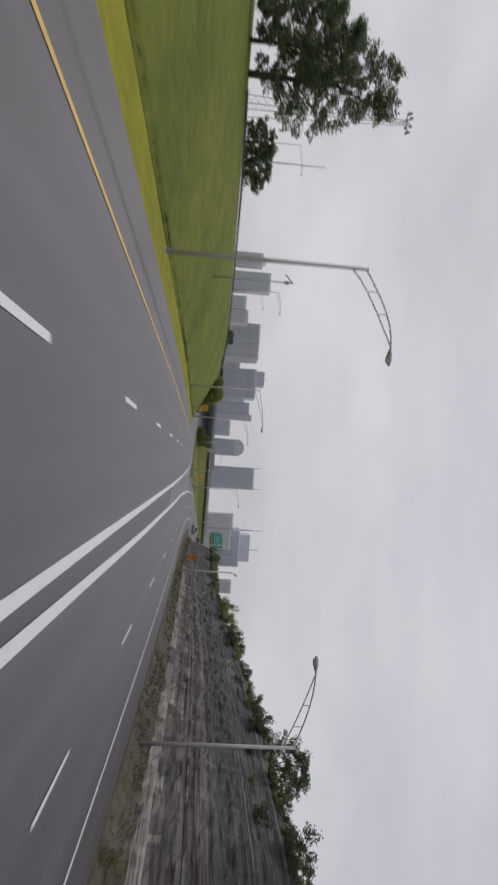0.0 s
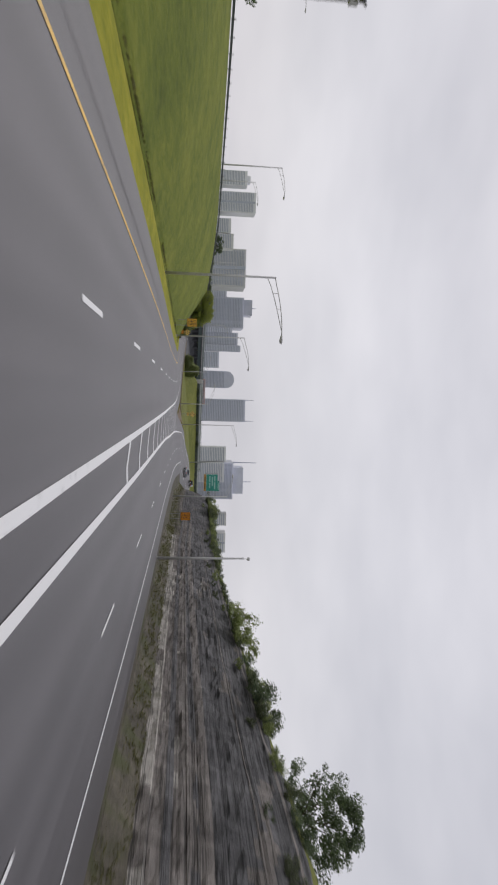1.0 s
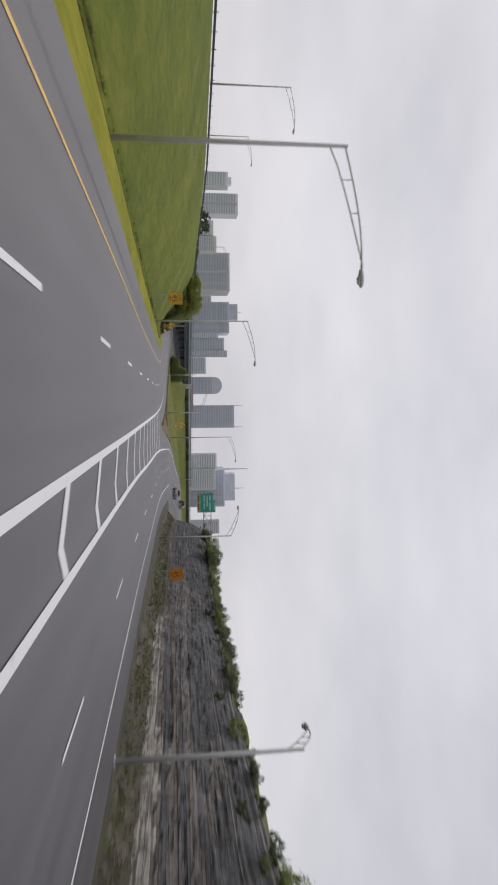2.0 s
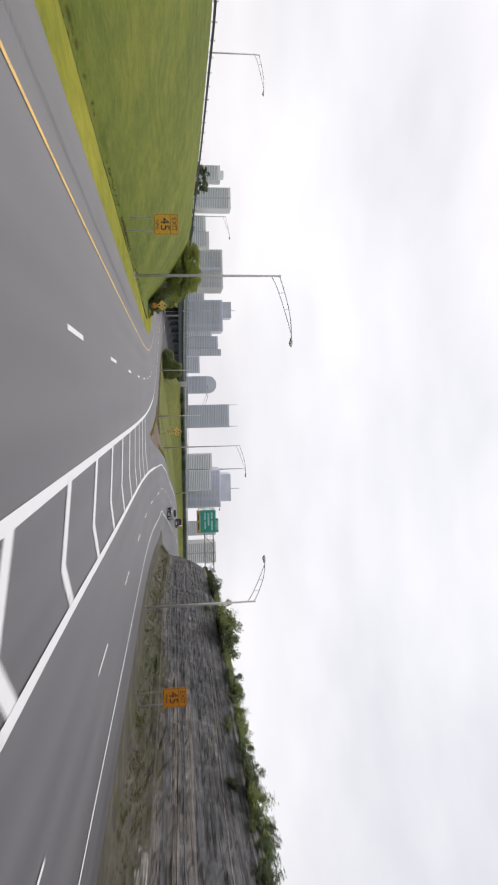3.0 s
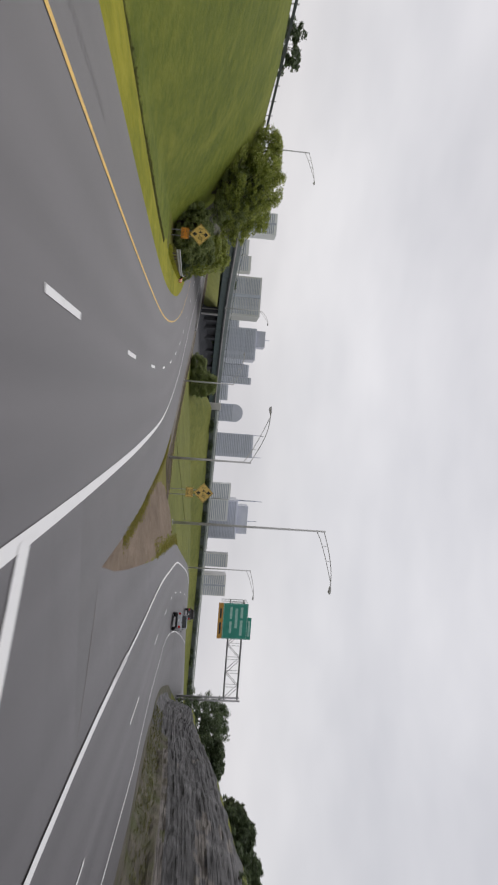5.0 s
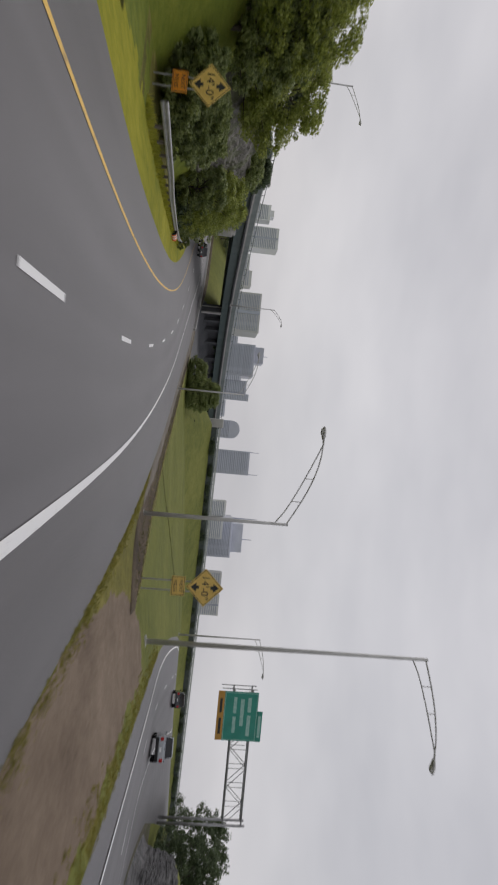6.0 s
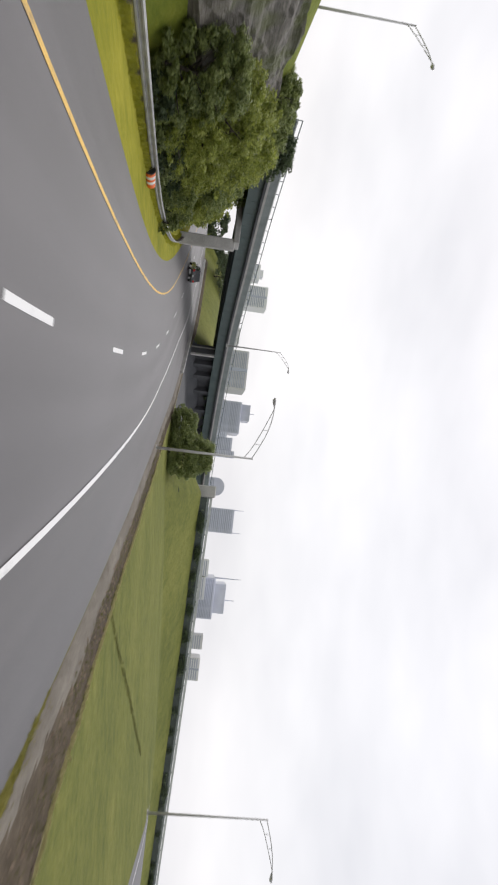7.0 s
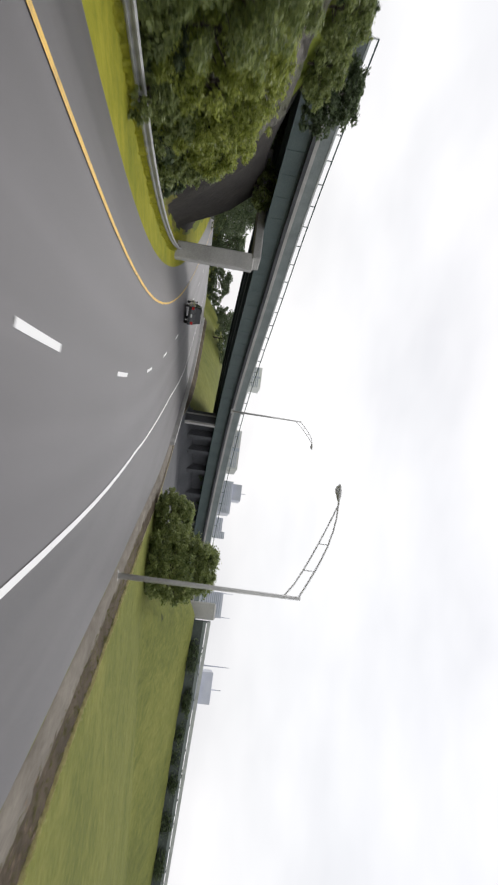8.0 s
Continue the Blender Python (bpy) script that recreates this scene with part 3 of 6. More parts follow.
def gore_kind(f, y):
    """Dirt tongue behind the nose, rough olive grass along the asphalt, then mown grass."""
    x0, x1 = right_edge(y)[0], ramp_left(y)[0]
    d = max(x1 - x0, 0.02) * f
    if y < 203:
        ragged = noise.noise(Vector((d * 0.9, y * 0.5, 6.0))) + 0.6 * noise.noise(Vector((d * 2.6, y * 1.7, 16.0)))
        near = lerp(y, [150, 160, 170, 174, 177, 180, 183, 187, 190], [-0.3, -0.3, -0.2, 0.0, 0.16, 0.6, 1.3, 2.9, 6.0]) + 0.3 * ragged
        far = lerp(y, [150, 160, 168, 175, 183, 188, 191], [1.4, 1.1, 0.95, 0.87, 0.86, 0.90, 0.3]) + 0.06 * ragged
        if y < 192 and near < d and f < far:
            return 4
        if d < lerp(y, [170, 186, 190, 197], [0.6, 3.0, 1.6, 0.7]) + 0.4 * ragged or (f > far and ragged > 0.0 and y < 188):
            return 8
        return 0
    x = gore_ground(f)(y)[0]
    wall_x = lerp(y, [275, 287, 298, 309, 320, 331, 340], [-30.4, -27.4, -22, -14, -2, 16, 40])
    # Slope under the far span: shade painted with the dark concrete.
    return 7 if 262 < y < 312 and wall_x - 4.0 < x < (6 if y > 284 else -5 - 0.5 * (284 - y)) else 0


add_ground([gore_ground(q) for q in GORE_F], [150.0 + 0.36 * i for i in range(147)] + [203.0 + 0.9 * i for i in range(66)] + [262.0], lambda j, y: gore_kind(GORE_F[j] + 1 / 120, y))
FAR_F = [(i / 150) ** 2 for i in range(151)]
add_ground([gore_ground(q) for q in FAR_F], [262.0 + 0.9 * i for i in range(90)] + [y for y in ROWS if y > 342.5], lambda j, y: gore_kind(0.5 * (FAR_F[j] + FAR_F[j + 1]), y))
RIGHT_A = [0, 0.5, 1, 1.8, 2.6, 3.4, 3.9, 4.3, 4.8, 5.3, 5.8, 6.3, 6.9, 7.6, 8.3, 9, 11, 14, 18, 24, 32, 45, 65, 100, 200, 800, 4500]
add_ground([right_ground(a) for a in RIGHT_A], ROWS, lambda j, y: 6 if (j < 5 and y < 190) or (j < 12 and 190 <= y < 227) else 0)


def under_ramp(q):
    def at(y):
        d = -1.2 + (10.5 + ramp_flare(y)) * q
        x = ramp_x(d, y)
        return x, max((ramp_right(y)[1] if q == 1 else ramp_at(d, y)) - 0.04, embankment(x, y))
    return at


add_ground([under_ramp(i / 10) for i in range(11)], [y for y in ROWS if y >= 255], lambda j, y: 0)
ground = from_lists("ground", gv, gf, [GRASS, BANK_GRASS, VERGE_GRASS, GRAVEL, DIRT, DARK_BANK, WEEDY, DARK_CONCRETE, ROUGH_GRASS], None, "", gi, True)
tagged(ground, "mown grass banks with bare dirt and gravel beside the road", "ground", kind="structure")


def ground_z(x, y):
    """Height of the ground at a place."""
    xl = left_edge(y)[0]
    if x <= xl:
        return left_ground(xl - x)(y)[1]
    xr = ramp_right(y)[0]
    if x >= xr:
        return right_ground(x - xr)(y)[1]
    (x0, _), (x1, _) = right_edge(y), ramp_left(y)
    if y > 152 and x0 < x < x1:
        return gore_ground((x - x0) / (x1 - x0))(y)[1]
    if x <= x0:
        return main_z((x - lane_x(y)) * math.cos(heading(y)), y)
    return ramp_at(max(x - ramp_x(0, y), 0), y)


# ---------------- carriageways and their markings ----------------
cols = [lambda y: (left_edge(y)[0] - 0.1, left_edge(y)[1] - 0.25)]
cols += [(lambda u: (lambda y: (main_x(u, y), main_z(u, y))))(u) for u in (-6.1, -4.2, -3.4, -1.8, 0, 1.8)]
cols += [lambda y: (main_x(3.75, y), main_z(3.75, y)), lambda y: (right_edge(y)[0], right_edge(y)[1] + 0.004), lambda y: (right_edge(y)[0] + 0.1, right_edge(y)[1] - 0.3)]
rv, rf = sheet("road", ROWS, cols, ASPHALT)
road = from_lists("road", rv, rf, [ASPHALT, SHOULDER], None, "", [1 if i % 9 in (0, 1, 7, 8) and not (i % 9 >= 7 and ROWS[i // 9] < 150) else 0 for i in range(len(rf))])
tagged(road, "wet grey two-lane asphalt carriageway curving towards an overpass", "road", kind="structure")
cols = [lambda y: (ramp_left(y)[0] - 0.1, ramp_left(y)[1] - 0.3), lambda y: (ramp_left(y)[0], ramp_left(y)[1] + 0.002), lambda y: (ramp_x(0, y) + 0.01, ramp_z(y) + 0.005), lambda y: (ramp_x(3.4, y), ramp_at(3.4, y) + 0.03), lambda y: (ramp_x(6.8, y), ramp_at(6.8, y) + 0.02), lambda y: (ramp_right(y)[0], ramp_right(y)[1] + 0.01), lambda y: (ramp_right(y)[0] + 0.12, ramp_right(y)[1] - 0.25)]
rv, rf = sheet("ramp", [y for y in ROWS if y < 259], cols, ASPHALT)
ramp_road = from_lists("road_ramp", rv, rf, [ASPHALT, SHOULDER], None, "", [1 if i % 6 >= 4 else 0 for i in range(len(rf))])
tagged(ramp_road, "wet grey two-lane asphalt exit ramp climbing beside a rock cutting", "road", kind="structure")



@functools.lru_cache(None)
def gully_end(y):
    d = lerp(y, [185.8, 187.4, 190, 195, 200, 207, 250], [2.9, 3.3, 3.2, 2.85, 2.6, 2.4, 2.5])
    x = right_edge(y)[0] + d + lerp(y, [185.8, 187], [0, 1]) * 0.08 * noise.noise(Vector((y * 0.35, 0.0, 44.0))) + 0.025 * noise.noise(Vector((y * 1.7, 0.0, 46.0)))
    return x, ground_z(x, y) + 0.02


@functools.lru_cache(None)
def gully_start(y):
    """The gully begins beyond a strip of rough grass, which dies out along the curve."""
    d = lerp(y, [185.8, 187.4, 190, 191.5, 195, 200, 210, 225, 250], [2.9, 2.1, 1.3, 0.85, 0.5, 0.06, 0.04, 0.04, 0.04])
    x = right_edge(y)[0] + d + lerp(y, [185.8, 187, 194, 200], [0, 1, 1, 0.25]) * 0.2 * noise.noise(Vector((y * 0.6, 3.0, 4.0))) + lerp(y, [194, 200], [0.16, 0.03]) * noise.noise(Vector((y * 2.3, 3.0, 14.0)))
    return x, ground_z(x, y) + 0.02


def gully_at(q):
    def at(y):
        x = gully_start(y)[0] * (1 - q) + gully_end(y)[0] * q
        return x, ground_z(x, y) + 0.06 + 0.02 * noise.noise(Vector((x * 1.9, y * 1.9, 5.0)))
    return at


gcols = [lambda y: (gully_start(y)[0] - 0.05, gully_start(y)[1] - 0.08), gully_start] + [gully_at(q) for q in (0.14, 0.28, 0.4, 0.5, 0.6, 0.72, 0.86)] + [gully_end, lambda y: (gully_end(y)[0] + 0.09, gully_end(y)[1] + 0.02), lambda y: (gully_end(y)[0] + 0.12, gully_end(y)[1] - 0.12)]
grows = [185.8 + 0.3 * i for i in range(492)]
gvv, gff = sheet("gravel", grows, gcols, GULLY)
gidx = []
for i in range(len(gff)):
    y, j = grows[i // 11], i % 11
    split = lerp(y, [190, 197, 204], [-1, 2.0, 5.2]) + 0.7 * noise.noise(Vector((y * 0.5, j * 0.3, 64.0))) + 0.7 * noise.noise(Vector((y * 2.1, j * 0.9, 65.0)))
    gidx.append(2 if j == 9 and y > 188 else 1 if j < split else 0)
gravel = from_lists("gravel_verge", gvv, gff, [GULLY, PALE_GRAVEL, DRY_RIM], None, "", gidx, True)
tagged(gravel, "pale gravel verge and dark brown stony gully beside the grass", "verge", kind="structure")


def pave_uv(ob, centre):
    """Metres across and along the road, for the asphalt."""
    me = ob.data
    layer = me.uv_layers.new(name="along")
    for loop in me.loops:
        q = me.vertices[loop.vertex_index].co
        layer.data[loop.index].uv = centre(q)


pave_uv(road, lambda q: ((q.x - lane_x(q.y)) * math.cos(heading(q.y)), q.y))
pave_uv(ramp_road, lambda q: (q.x - ramp_x(3.4, q.y), q.y))


def thin_line(d):
    """The line along the outer edge of the ramp, which widens with the bend."""
    def at(y):
        q = d + 0.3 * ramp_flare(y)
        xr, zr = ramp_right(y)
        f = (q - 6.8) / (9.2 + ramp_flare(y) - 6.8)
        za = ramp_at(6.8, y) + 0.02
        return ramp_x(q, y), (za + (zr + 0.01 - za) * f if f > 0 else ramp_at(q, y) + 0.02)
    return at


def main_line(name, u0, w, rows, mat, label, wander=0.0):
    half = (lambda y: lerp(y, [168, 188], [0.135, w / 2])) if wander else (lambda y: w / 2)
    uu = (lambda y: lerp(y, [230, 240, 250, 265, 283], [0, 0, 0.4, 1.2, 3.3])) if wander else (lambda y: 0.0)
    return strip(name, rows, lambda y: (main_x(u0 - half(y) + uu(y), y), main_z(u0 + uu(y), y)), lambda y: (main_x(u0 + half(y) + uu(y), y), main_z(u0 + uu(y), y)), mat, road, 0.014, label)


main_line("edge_line", -3.62, 0.125, NEAR, YELLOW_PAINT, "worn yellow edge line")
main_line("edge_line", 3.68, 0.27, [y for y in NEAR if y < 169], WHITE_PAINT, "wide worn white gore line")
main_line("edge_line", 3.68, 0.17, [y for y in NEAR if y >= 168], WHITE_PAINT, "white edge line", 1.0)
strip("edge_line", [y for y in NEAR if y < 160], lambda y: (ramp_x(-0.14, y), ramp_z(y)), lambda y: (ramp_x(0.14, y), ramp_z(y)), WHITE_PAINT, ramp_road, 0.034, "wide worn white gore line")
strip("edge_line", [y for y in NEAR if 155 < y < 258], lambda y: (ramp_x(-0.08, y), ramp_z(y)), lambda y: (ramp_x(0.08, y), ramp_z(y)), WHITE_PAINT, ramp_road, 0.034, "white edge line")
strip("edge_line", [y for y in NEAR if y < 258], thin_line(6.62), thin_line(6.76), WHITE_PAINT, ramp_road, 0.014, "thin white edge line")

# lane dashes, 3.05 m long and 12.19 m apart along the lane
y = 11.26 - 12.19 * 5
while y < 320:
    rows = []
    for i in range(4):
        rows.append(y + 3.05 * math.cos(heading(y)) * i / 3)
    strip("lane_dash", rows, lambda q: (main_x(-0.075, q), main_z(0, q)), lambda q: (main_x(0.075, q), main_z(0, q)), WHITE_PAINT, road, 0.014)
    y += 12.19 * math.cos(heading(y + 6))
y = 3.7 - 12.19 * 4
while y < 250:
    rows = [y, y + 1.5, y + 3.05]
    strip("lane_dash", rows, lambda q: (ramp_x(3.40, q), ramp_at(3.4, q)), lambda q: (ramp_x(3.52, q), ramp_at(3.5, q)), WHITE_PAINT, ramp_road, 0.05)
    y += 12.15

# chevron bars across the gore
for i in range(17):
    y0 = 47.0 + 6.12 * i
    xl, xr = main_x(3.68, y0), ramp_x(0, y0)
    xk = xl + (xr - xl) * 0.6
    wd = 0.42 + 0.004 * i
    yk = y0 - 0.62 * (xk - xl)
    zz = lambda q: main_z(3.7, q)
    verts, faces = [], []
    for (ax, ay) in ((xl, y0), (xk, yk), (xr, y0 + 0.1)):
        for d in (-0.2, wd):
            f = (ax - xl) / (xr - xl)
            verts.append((ax, ay + d, (main_z(3.7, ay + d) * (1 - f) + ramp_z(ay + d) * f) + 0.02))
    faces = [(0, 2, 3, 1), (2, 4, 5, 3)]
    from_lists("chevron_bar", verts, faces, WHITE_PAINT, road)

# low concrete kerb beside the carriageway under the overpass
krows = [272 + 2.0 * i for i in range(29)]
kcols = [(lambda du, dz: (lambda y: (main_x(right_edge_u(y) + du, y), right_edge(y)[1] + dz)))(du, dz) for du, dz in ((0.0, -0.2), (0.03, 0.42), (0.22, 0.46), (0.30, -0.2))]
kv, kf = sheet("kerb", krows, kcols, CONCRETE)
kf.append((0, 1, 2, 3))
tagged(from_lists("kerb", kv, kf, CONCRETE), "low pale concrete kerb along the road edge", "kerb", kind="structure")

# rumble strip: milled grooves beside the yellow line
verts, faces = [], []
y = -10.0
while y < 150:
    b = len(verts)
    for (u, q) in ((-4.66, y), (-4.42, y), (-4.42, y + 0.07), (-4.66, y + 0.07)):
        verts.append((main_x(u, q), q, main_z(u, q) + 0.006))
    faces.append((b, b + 1, b + 2, b + 3))
    y += 0.36
from_lists("rumble_strip", verts, faces, MILLED, road, "milled rumble grooves")


# ---------------- rock cutting beside the ramp ----------------
def rock_base(y):
    return ramp_x(9.2, y) + lerp(y, [-60, 30, 60, 100, 114, 128, 150, 170, 180, 190, 199, 208, 222, 228], [2.0, 2.0, 2.4, 3.0, 4.7, 4.7, 3.4, 3.6, 4.5, 5.6, 5.9, 6.8, 8.7, 15.0])


# beds of the face: height above the ramp, set-back, and kind (0 rock, 1 pale, 2 dark, 3 weedy foot, 4 grass on top)
BEDS = [(-0.35, -1.5, 3), (0.05, -1.25, 3), (0.22, -0.95, 3), (0.42, -0.62, 3), (0.6, -0.36, 3), (0.78, -0.16, 3), (0.9, -0.02, 1), (1.12, 0.0, 1), (1.36, 0.03, 1), (1.42, 0.2, 0)]
rs = random.Random(9)
z, back = 1.58, 0.24
while z < 8.5:
    if 2.45 < z < 2.6:
        BEDS += [(z, back + 0.02, 2), (z + 0.04, back + 0.28, 2), (z + 0.15, back + 0.29, 2), (z + 0.19, back + 0.03, 0)]
        z += 0.32
        continue
    kind = 2 if (z > 4.1 and rs.random() < 0.93) or rs.random() < 0.18 else 0
    BEDS.append((z, back + rs.uniform(-0.035, 0.035), kind))
    if rs.random() < 0.07:
        BEDS.append((z + 0.03, back - 0.015, kind))
    z += rs.uniform(0.12, 0.26)
    back += rs.uniform(0.02, 0.06) * (1.0 if z < 6 else 2.0)
ROCK_TOP, ROCK_BACK = z, back
BEDS += [(z, back + 0.05, 4), (z + 0.40, back + 0.75, 4), (z + 0.62, back + 1.6, 4), (z + 0.5, back + 2.6, 4)]


def rock_foot_z(y):
    return ramp_right(y)[1] + 0.03


def rock_height(y):
    return (lerp(y, *HILL_Z) - rock_foot_z(y)) / ROCK_TOP


def bed_height(z, tall):
    """Foot beds keep their height; those above share out what is left."""
    low = min(1.0, 0.45 + 0.65 * tall)
    if z <= 1.42:
        return z * low
    return 1.42 * low + (z - 1.42) * (ROCK_TOP * tall - 1.42 * low) / (ROCK_TOP - 1.42)


rock_rows = [-60 + 0.55 * i for i in range(523)]
verts, faces, idx = [], [], []
for ry in rock_rows:
    zb = rock_foot_z(ry) - 0.1
    hgt = rock_height(ry)
    fade = lerp(ry, [165, 200], [1, 0.75])
    slope = lerp(ry, [150, 185, 205], [1, 1.2, 0.6])
    swell = 0.42 * noise.noise(Vector((ry * 0.055, 0.2, 5.0))) + 0.16 * noise.noise(Vector((ry * 0.21, 0.7, 15.0)))
    for k, (z, inn, kind) in enumerate(BEDS):
        zz = bed_height(z, min(hgt, 1.1))
        bed = math.floor(z * 2.2)
        joint = math.floor(ry / (0.9 + 1.7 * ((bed * 37 % 11) / 11)) + bed * 0.37)
        d = swell + 0.12 * noise.noise(Vector((joint * 1.7, bed * 2.3, 0.3))) + 0.13 * noise.noise(Vector((ry * 0.45, z * 0.9, 1.0))) + 0.1 * noise.noise(Vector((ry * 1.6, z * 3.0, 8.0)))
        if kind == 3:
            d = swell * min(1, (z + 0.4)) + 0.12 * noise.noise(Vector((ry * 0.6, z * 2, 31.0)))
        verts.append((rock_base(ry) + inn * (slope if inn > 0 else 1) * fade + d, ry + 0.12 * noise.noise(Vector((ry, z, 2.0))), zb + zz + 0.035 * noise.noise(Vector((ry * 0.3, z, 9.0))) + (0.35 * noise.noise(Vector((ry * 0.4, 0.0, 19.0))) if kind == 4 else 0) + (0.12 * noise.noise(Vector((ry * 0.8, 0.0, 29.0))) if z == 0.9 or z == 0.78 else 0)))
n = len(BEDS)
for i in range(len(rock_rows) - 1):
    for j in range(n - 1):
        faces.append((i * n + j, (i + 1) * n + j, (i + 1) * n + j + 1, i * n + j + 1))
        z, _, kind = BEDS[j]
        ry = rock_rows[i]
        if ry > 192 and kind < 4:
            kind = 2
        patchy = noise.noise(Vector((ry * 0.13, z * 0.5, 4.0))) + 0.5 * noise.noise(Vector((ry * 0.6, z * 1.5, 14.0)))
        if kind == 1 and (patchy < -0.42 or ry > 106):
            kind = 3 if ry > 100 else 0
        elif kind == 0 and 1.4 < z < 2.5 and patchy > 0.3 and ry < 100:
            kind = 1
        elif kind == 0 and 1.4 < z < 1.9 and patchy > 0.05 and ry > 112:
            kind = 3
        elif kind == 0 and z > 2.3 and ry > 128 + 8 * patchy:
            kind = 2
        elif kind == 2 and patchy > 0.42 and ry < 188:
            kind = 0
        idx.append(kind)
rock = from_lists("rock_cutting", verts, faces, [ROCK, ROCK_PALE, ROCK_DARK, WEEDY, GRASS], None, "", idx)
tagged(rock, "dark layered rock cutting with a pale limestone ledge", "rock face", kind="structure")

# rock outcrop in the bank behind the guardrail
verts, faces = [], []
rows2 = [193 + 0.42 * i for i in range(120)]
n = 36
for ry in rows2:
    ex = left_edge(ry)[0]
    span = ex - lerp(ry, *CREST_X) - 5.3
    for j in range(n):
        f = 0.10 + 0.64 * j / (n - 1)
        gx, gz = left_ground(5.3 + span * f)(ry)
        d = 0.45 * noise.noise(Vector((ry * 0.25, j * 0.15, 21.0))) + 0.06 * noise.noise(Vector((math.floor(ry / 1.3 + j * 0.3) * 1.3, math.floor(j / 2) * 1.9, 25.0))) + 0.12 * noise.noise(Vector((ry * 1.7, j * 0.9, 27.0))) + (0.05 if j % 5 == 2 else 0)
        edge = min(1, (ry - 193) / 4, (243 - ry) / 4) * min(1, j / 2, (n - 1 - j) / 2)
        d = -0.5 + (0.95 + d) * max(edge, 0)
        verts.append((gx + d * 0.75, ry, gz + d * 0.65))
for i in range(len(rows2) - 1):
    for j in range(n - 1):
        faces.append((i * n + j, i * n + j + 1, (i + 1) * n + j + 1, (i + 1) * n + j))
outcrop = from_lists("rock_outcrop", verts, faces, OUTCROP_ROCK, None, "")
tagged(outcrop, "dark rock outcrop in the bank half hidden by shrubs", "rock face", kind="structure")


# ---------------- street lamps ----------------
def bent_bar(name, pts, r, mat, parent):
    """One round bar through points in the plane of x and z."""
    verts, faces = [], []
    for i, q in enumerate(pts):
        a, b = pts[max(i - 1, 0)], pts[min(i + 1, len(pts) - 1)]
        t = Vector((b[0] - a[0], 0, b[2] - a[2])).normalized()
        up = Vector((-t.z, 0, t.x))
        for k in range(6):
            w = k * math.pi / 3
            verts.append(tuple(Vector(q) + up * (r * math.cos(w)) + Vector((0, r * math.sin(w), 0))))
        if i:
            o = (i - 1) * 6
            faces += [(o + k, o + (k + 1) % 6, o + 6 + (k + 1) % 6, o + 6 + k) for k in range(6)]
    return from_lists(name, verts, faces, mat, parent, smooth=True)


def street_lamp(x, y, top, arm, rise, toward, turn=0.0, base_z=None, label="tall grey steel street lamp with a braced truss arm", group="street lamps"):
    """A tapered pole with a two-bar arm that reaches arm metres sideways (toward: +1 to the right)."""
    z0 = ground_z(x, y) if base_z is None else base_z
    e = thing("street_lamp", label, "street lamp", pose(x, y, z0, 0, 0, turn), group)
    h = top - z0
    bm = bmesh.new()
    box(bm, -0.22, -0.22, -0.15, 0.22, 0.22, 0.06, 0.02)
    part("base_plate", bm, CONCRETE, e)
    bm = bmesh.new()
    tube(bm, (0, 0, 0), (0, 0, h), 0.125, 0.075, 12)
    part("pole", bm, POLE_STEEL, e, smooth=True)
    s = toward
    n = 7
    pts = [(s * arm * 0.88 * i / n, 0, h - 0.1 + rise * math.sin(i / n * math.pi / 2)) for i in range(n + 1)]
    low = [(s * arm * 0.88 * i / n, 0, h - 0.75 + (rise + 0.65) * (i / n) ** 0.8) for i in range(n + 1)]
    bent_bar("upper_arm_bar", pts, 0.037, POLE_STEEL, e)
    bent_bar("lower_arm_bar", low, 0.033, POLE_STEEL, e)
    for i in (2, 4):
        bm = bmesh.new()
        tube(bm, pts[i], low[i], 0.022, 0.022, 6)
        part("arm_brace", bm, POLE_STEEL, e)
    bm = bmesh.new()
    a0 = Vector(pts[-1])
    tube(bm, a0, a0 + Vector((s * arm * 0.06, 0, 0.0)), 0.045, 0.06, 8)
    c = a0 + Vector((s * arm * 0.12, 0, -0.02))
    r = bmesh.ops.create_uvsphere(bm, u_segments=10, v_segments=6, radius=1)
    bmesh.ops.transform(bm, matrix=Matrix.Translation(c) @ Matrix.Diagonal((0.42, 0.17, 0.12, 1)), verts=r["verts"])
    head = part("lamp_head", bm, POLE_STEEL, e, smooth=True)
    bm = bmesh.new()
    r = bmesh.ops.create_uvsphere(bm, u_segments=10, v_segments=6, radius=1)
    bmesh.ops.transform(bm, matrix=Matrix.Translation(c + Vector((s * 0.08, 0, -0.09))) @ Matrix.Diagonal((0.22, 0.13, 0.09, 1)), verts=r["verts"])
    part("lens", bm, LAMP_GLASS, head, "clear lamp lens", smooth=True)
    return e


LEFT_LAMP = "tall grey street lamp on the grass verge, arm over the road"
ROCK_LAMP = "grey street lamp at the foot of the rock cutting"
street_lamp(-7.35, 20.5, 9.3, 3.8, 1.45, 1, 8, label=LEFT_LAMP)
street_lamp(-8.2, 77.2, 9.85, 5.2, 0.75, 1, 2, label=LEFT_LAMP)
street_lamp(-7.9, 131.3, 11.9, 5.2, 1.0, 1, 8, label=LEFT_LAMP)
street_lamp(15.6, 24.8, 8.15, 4.2, 0.9, -1, 0, label=ROCK_LAMP)
street_lamp(15.5, 75.0, 7.6, 3.6, 0.9, -1, -105, label=ROCK_LAMP)
street_lamp(20.0, 137.0, 10.1, 3.7, 1.1, -1, -12, label=ROCK_LAMP)
street_lamp(9.6, 190.9, 14.8, 5.2, 1.0, 1, 4, label="very tall grey street lamp on the grassy gore")
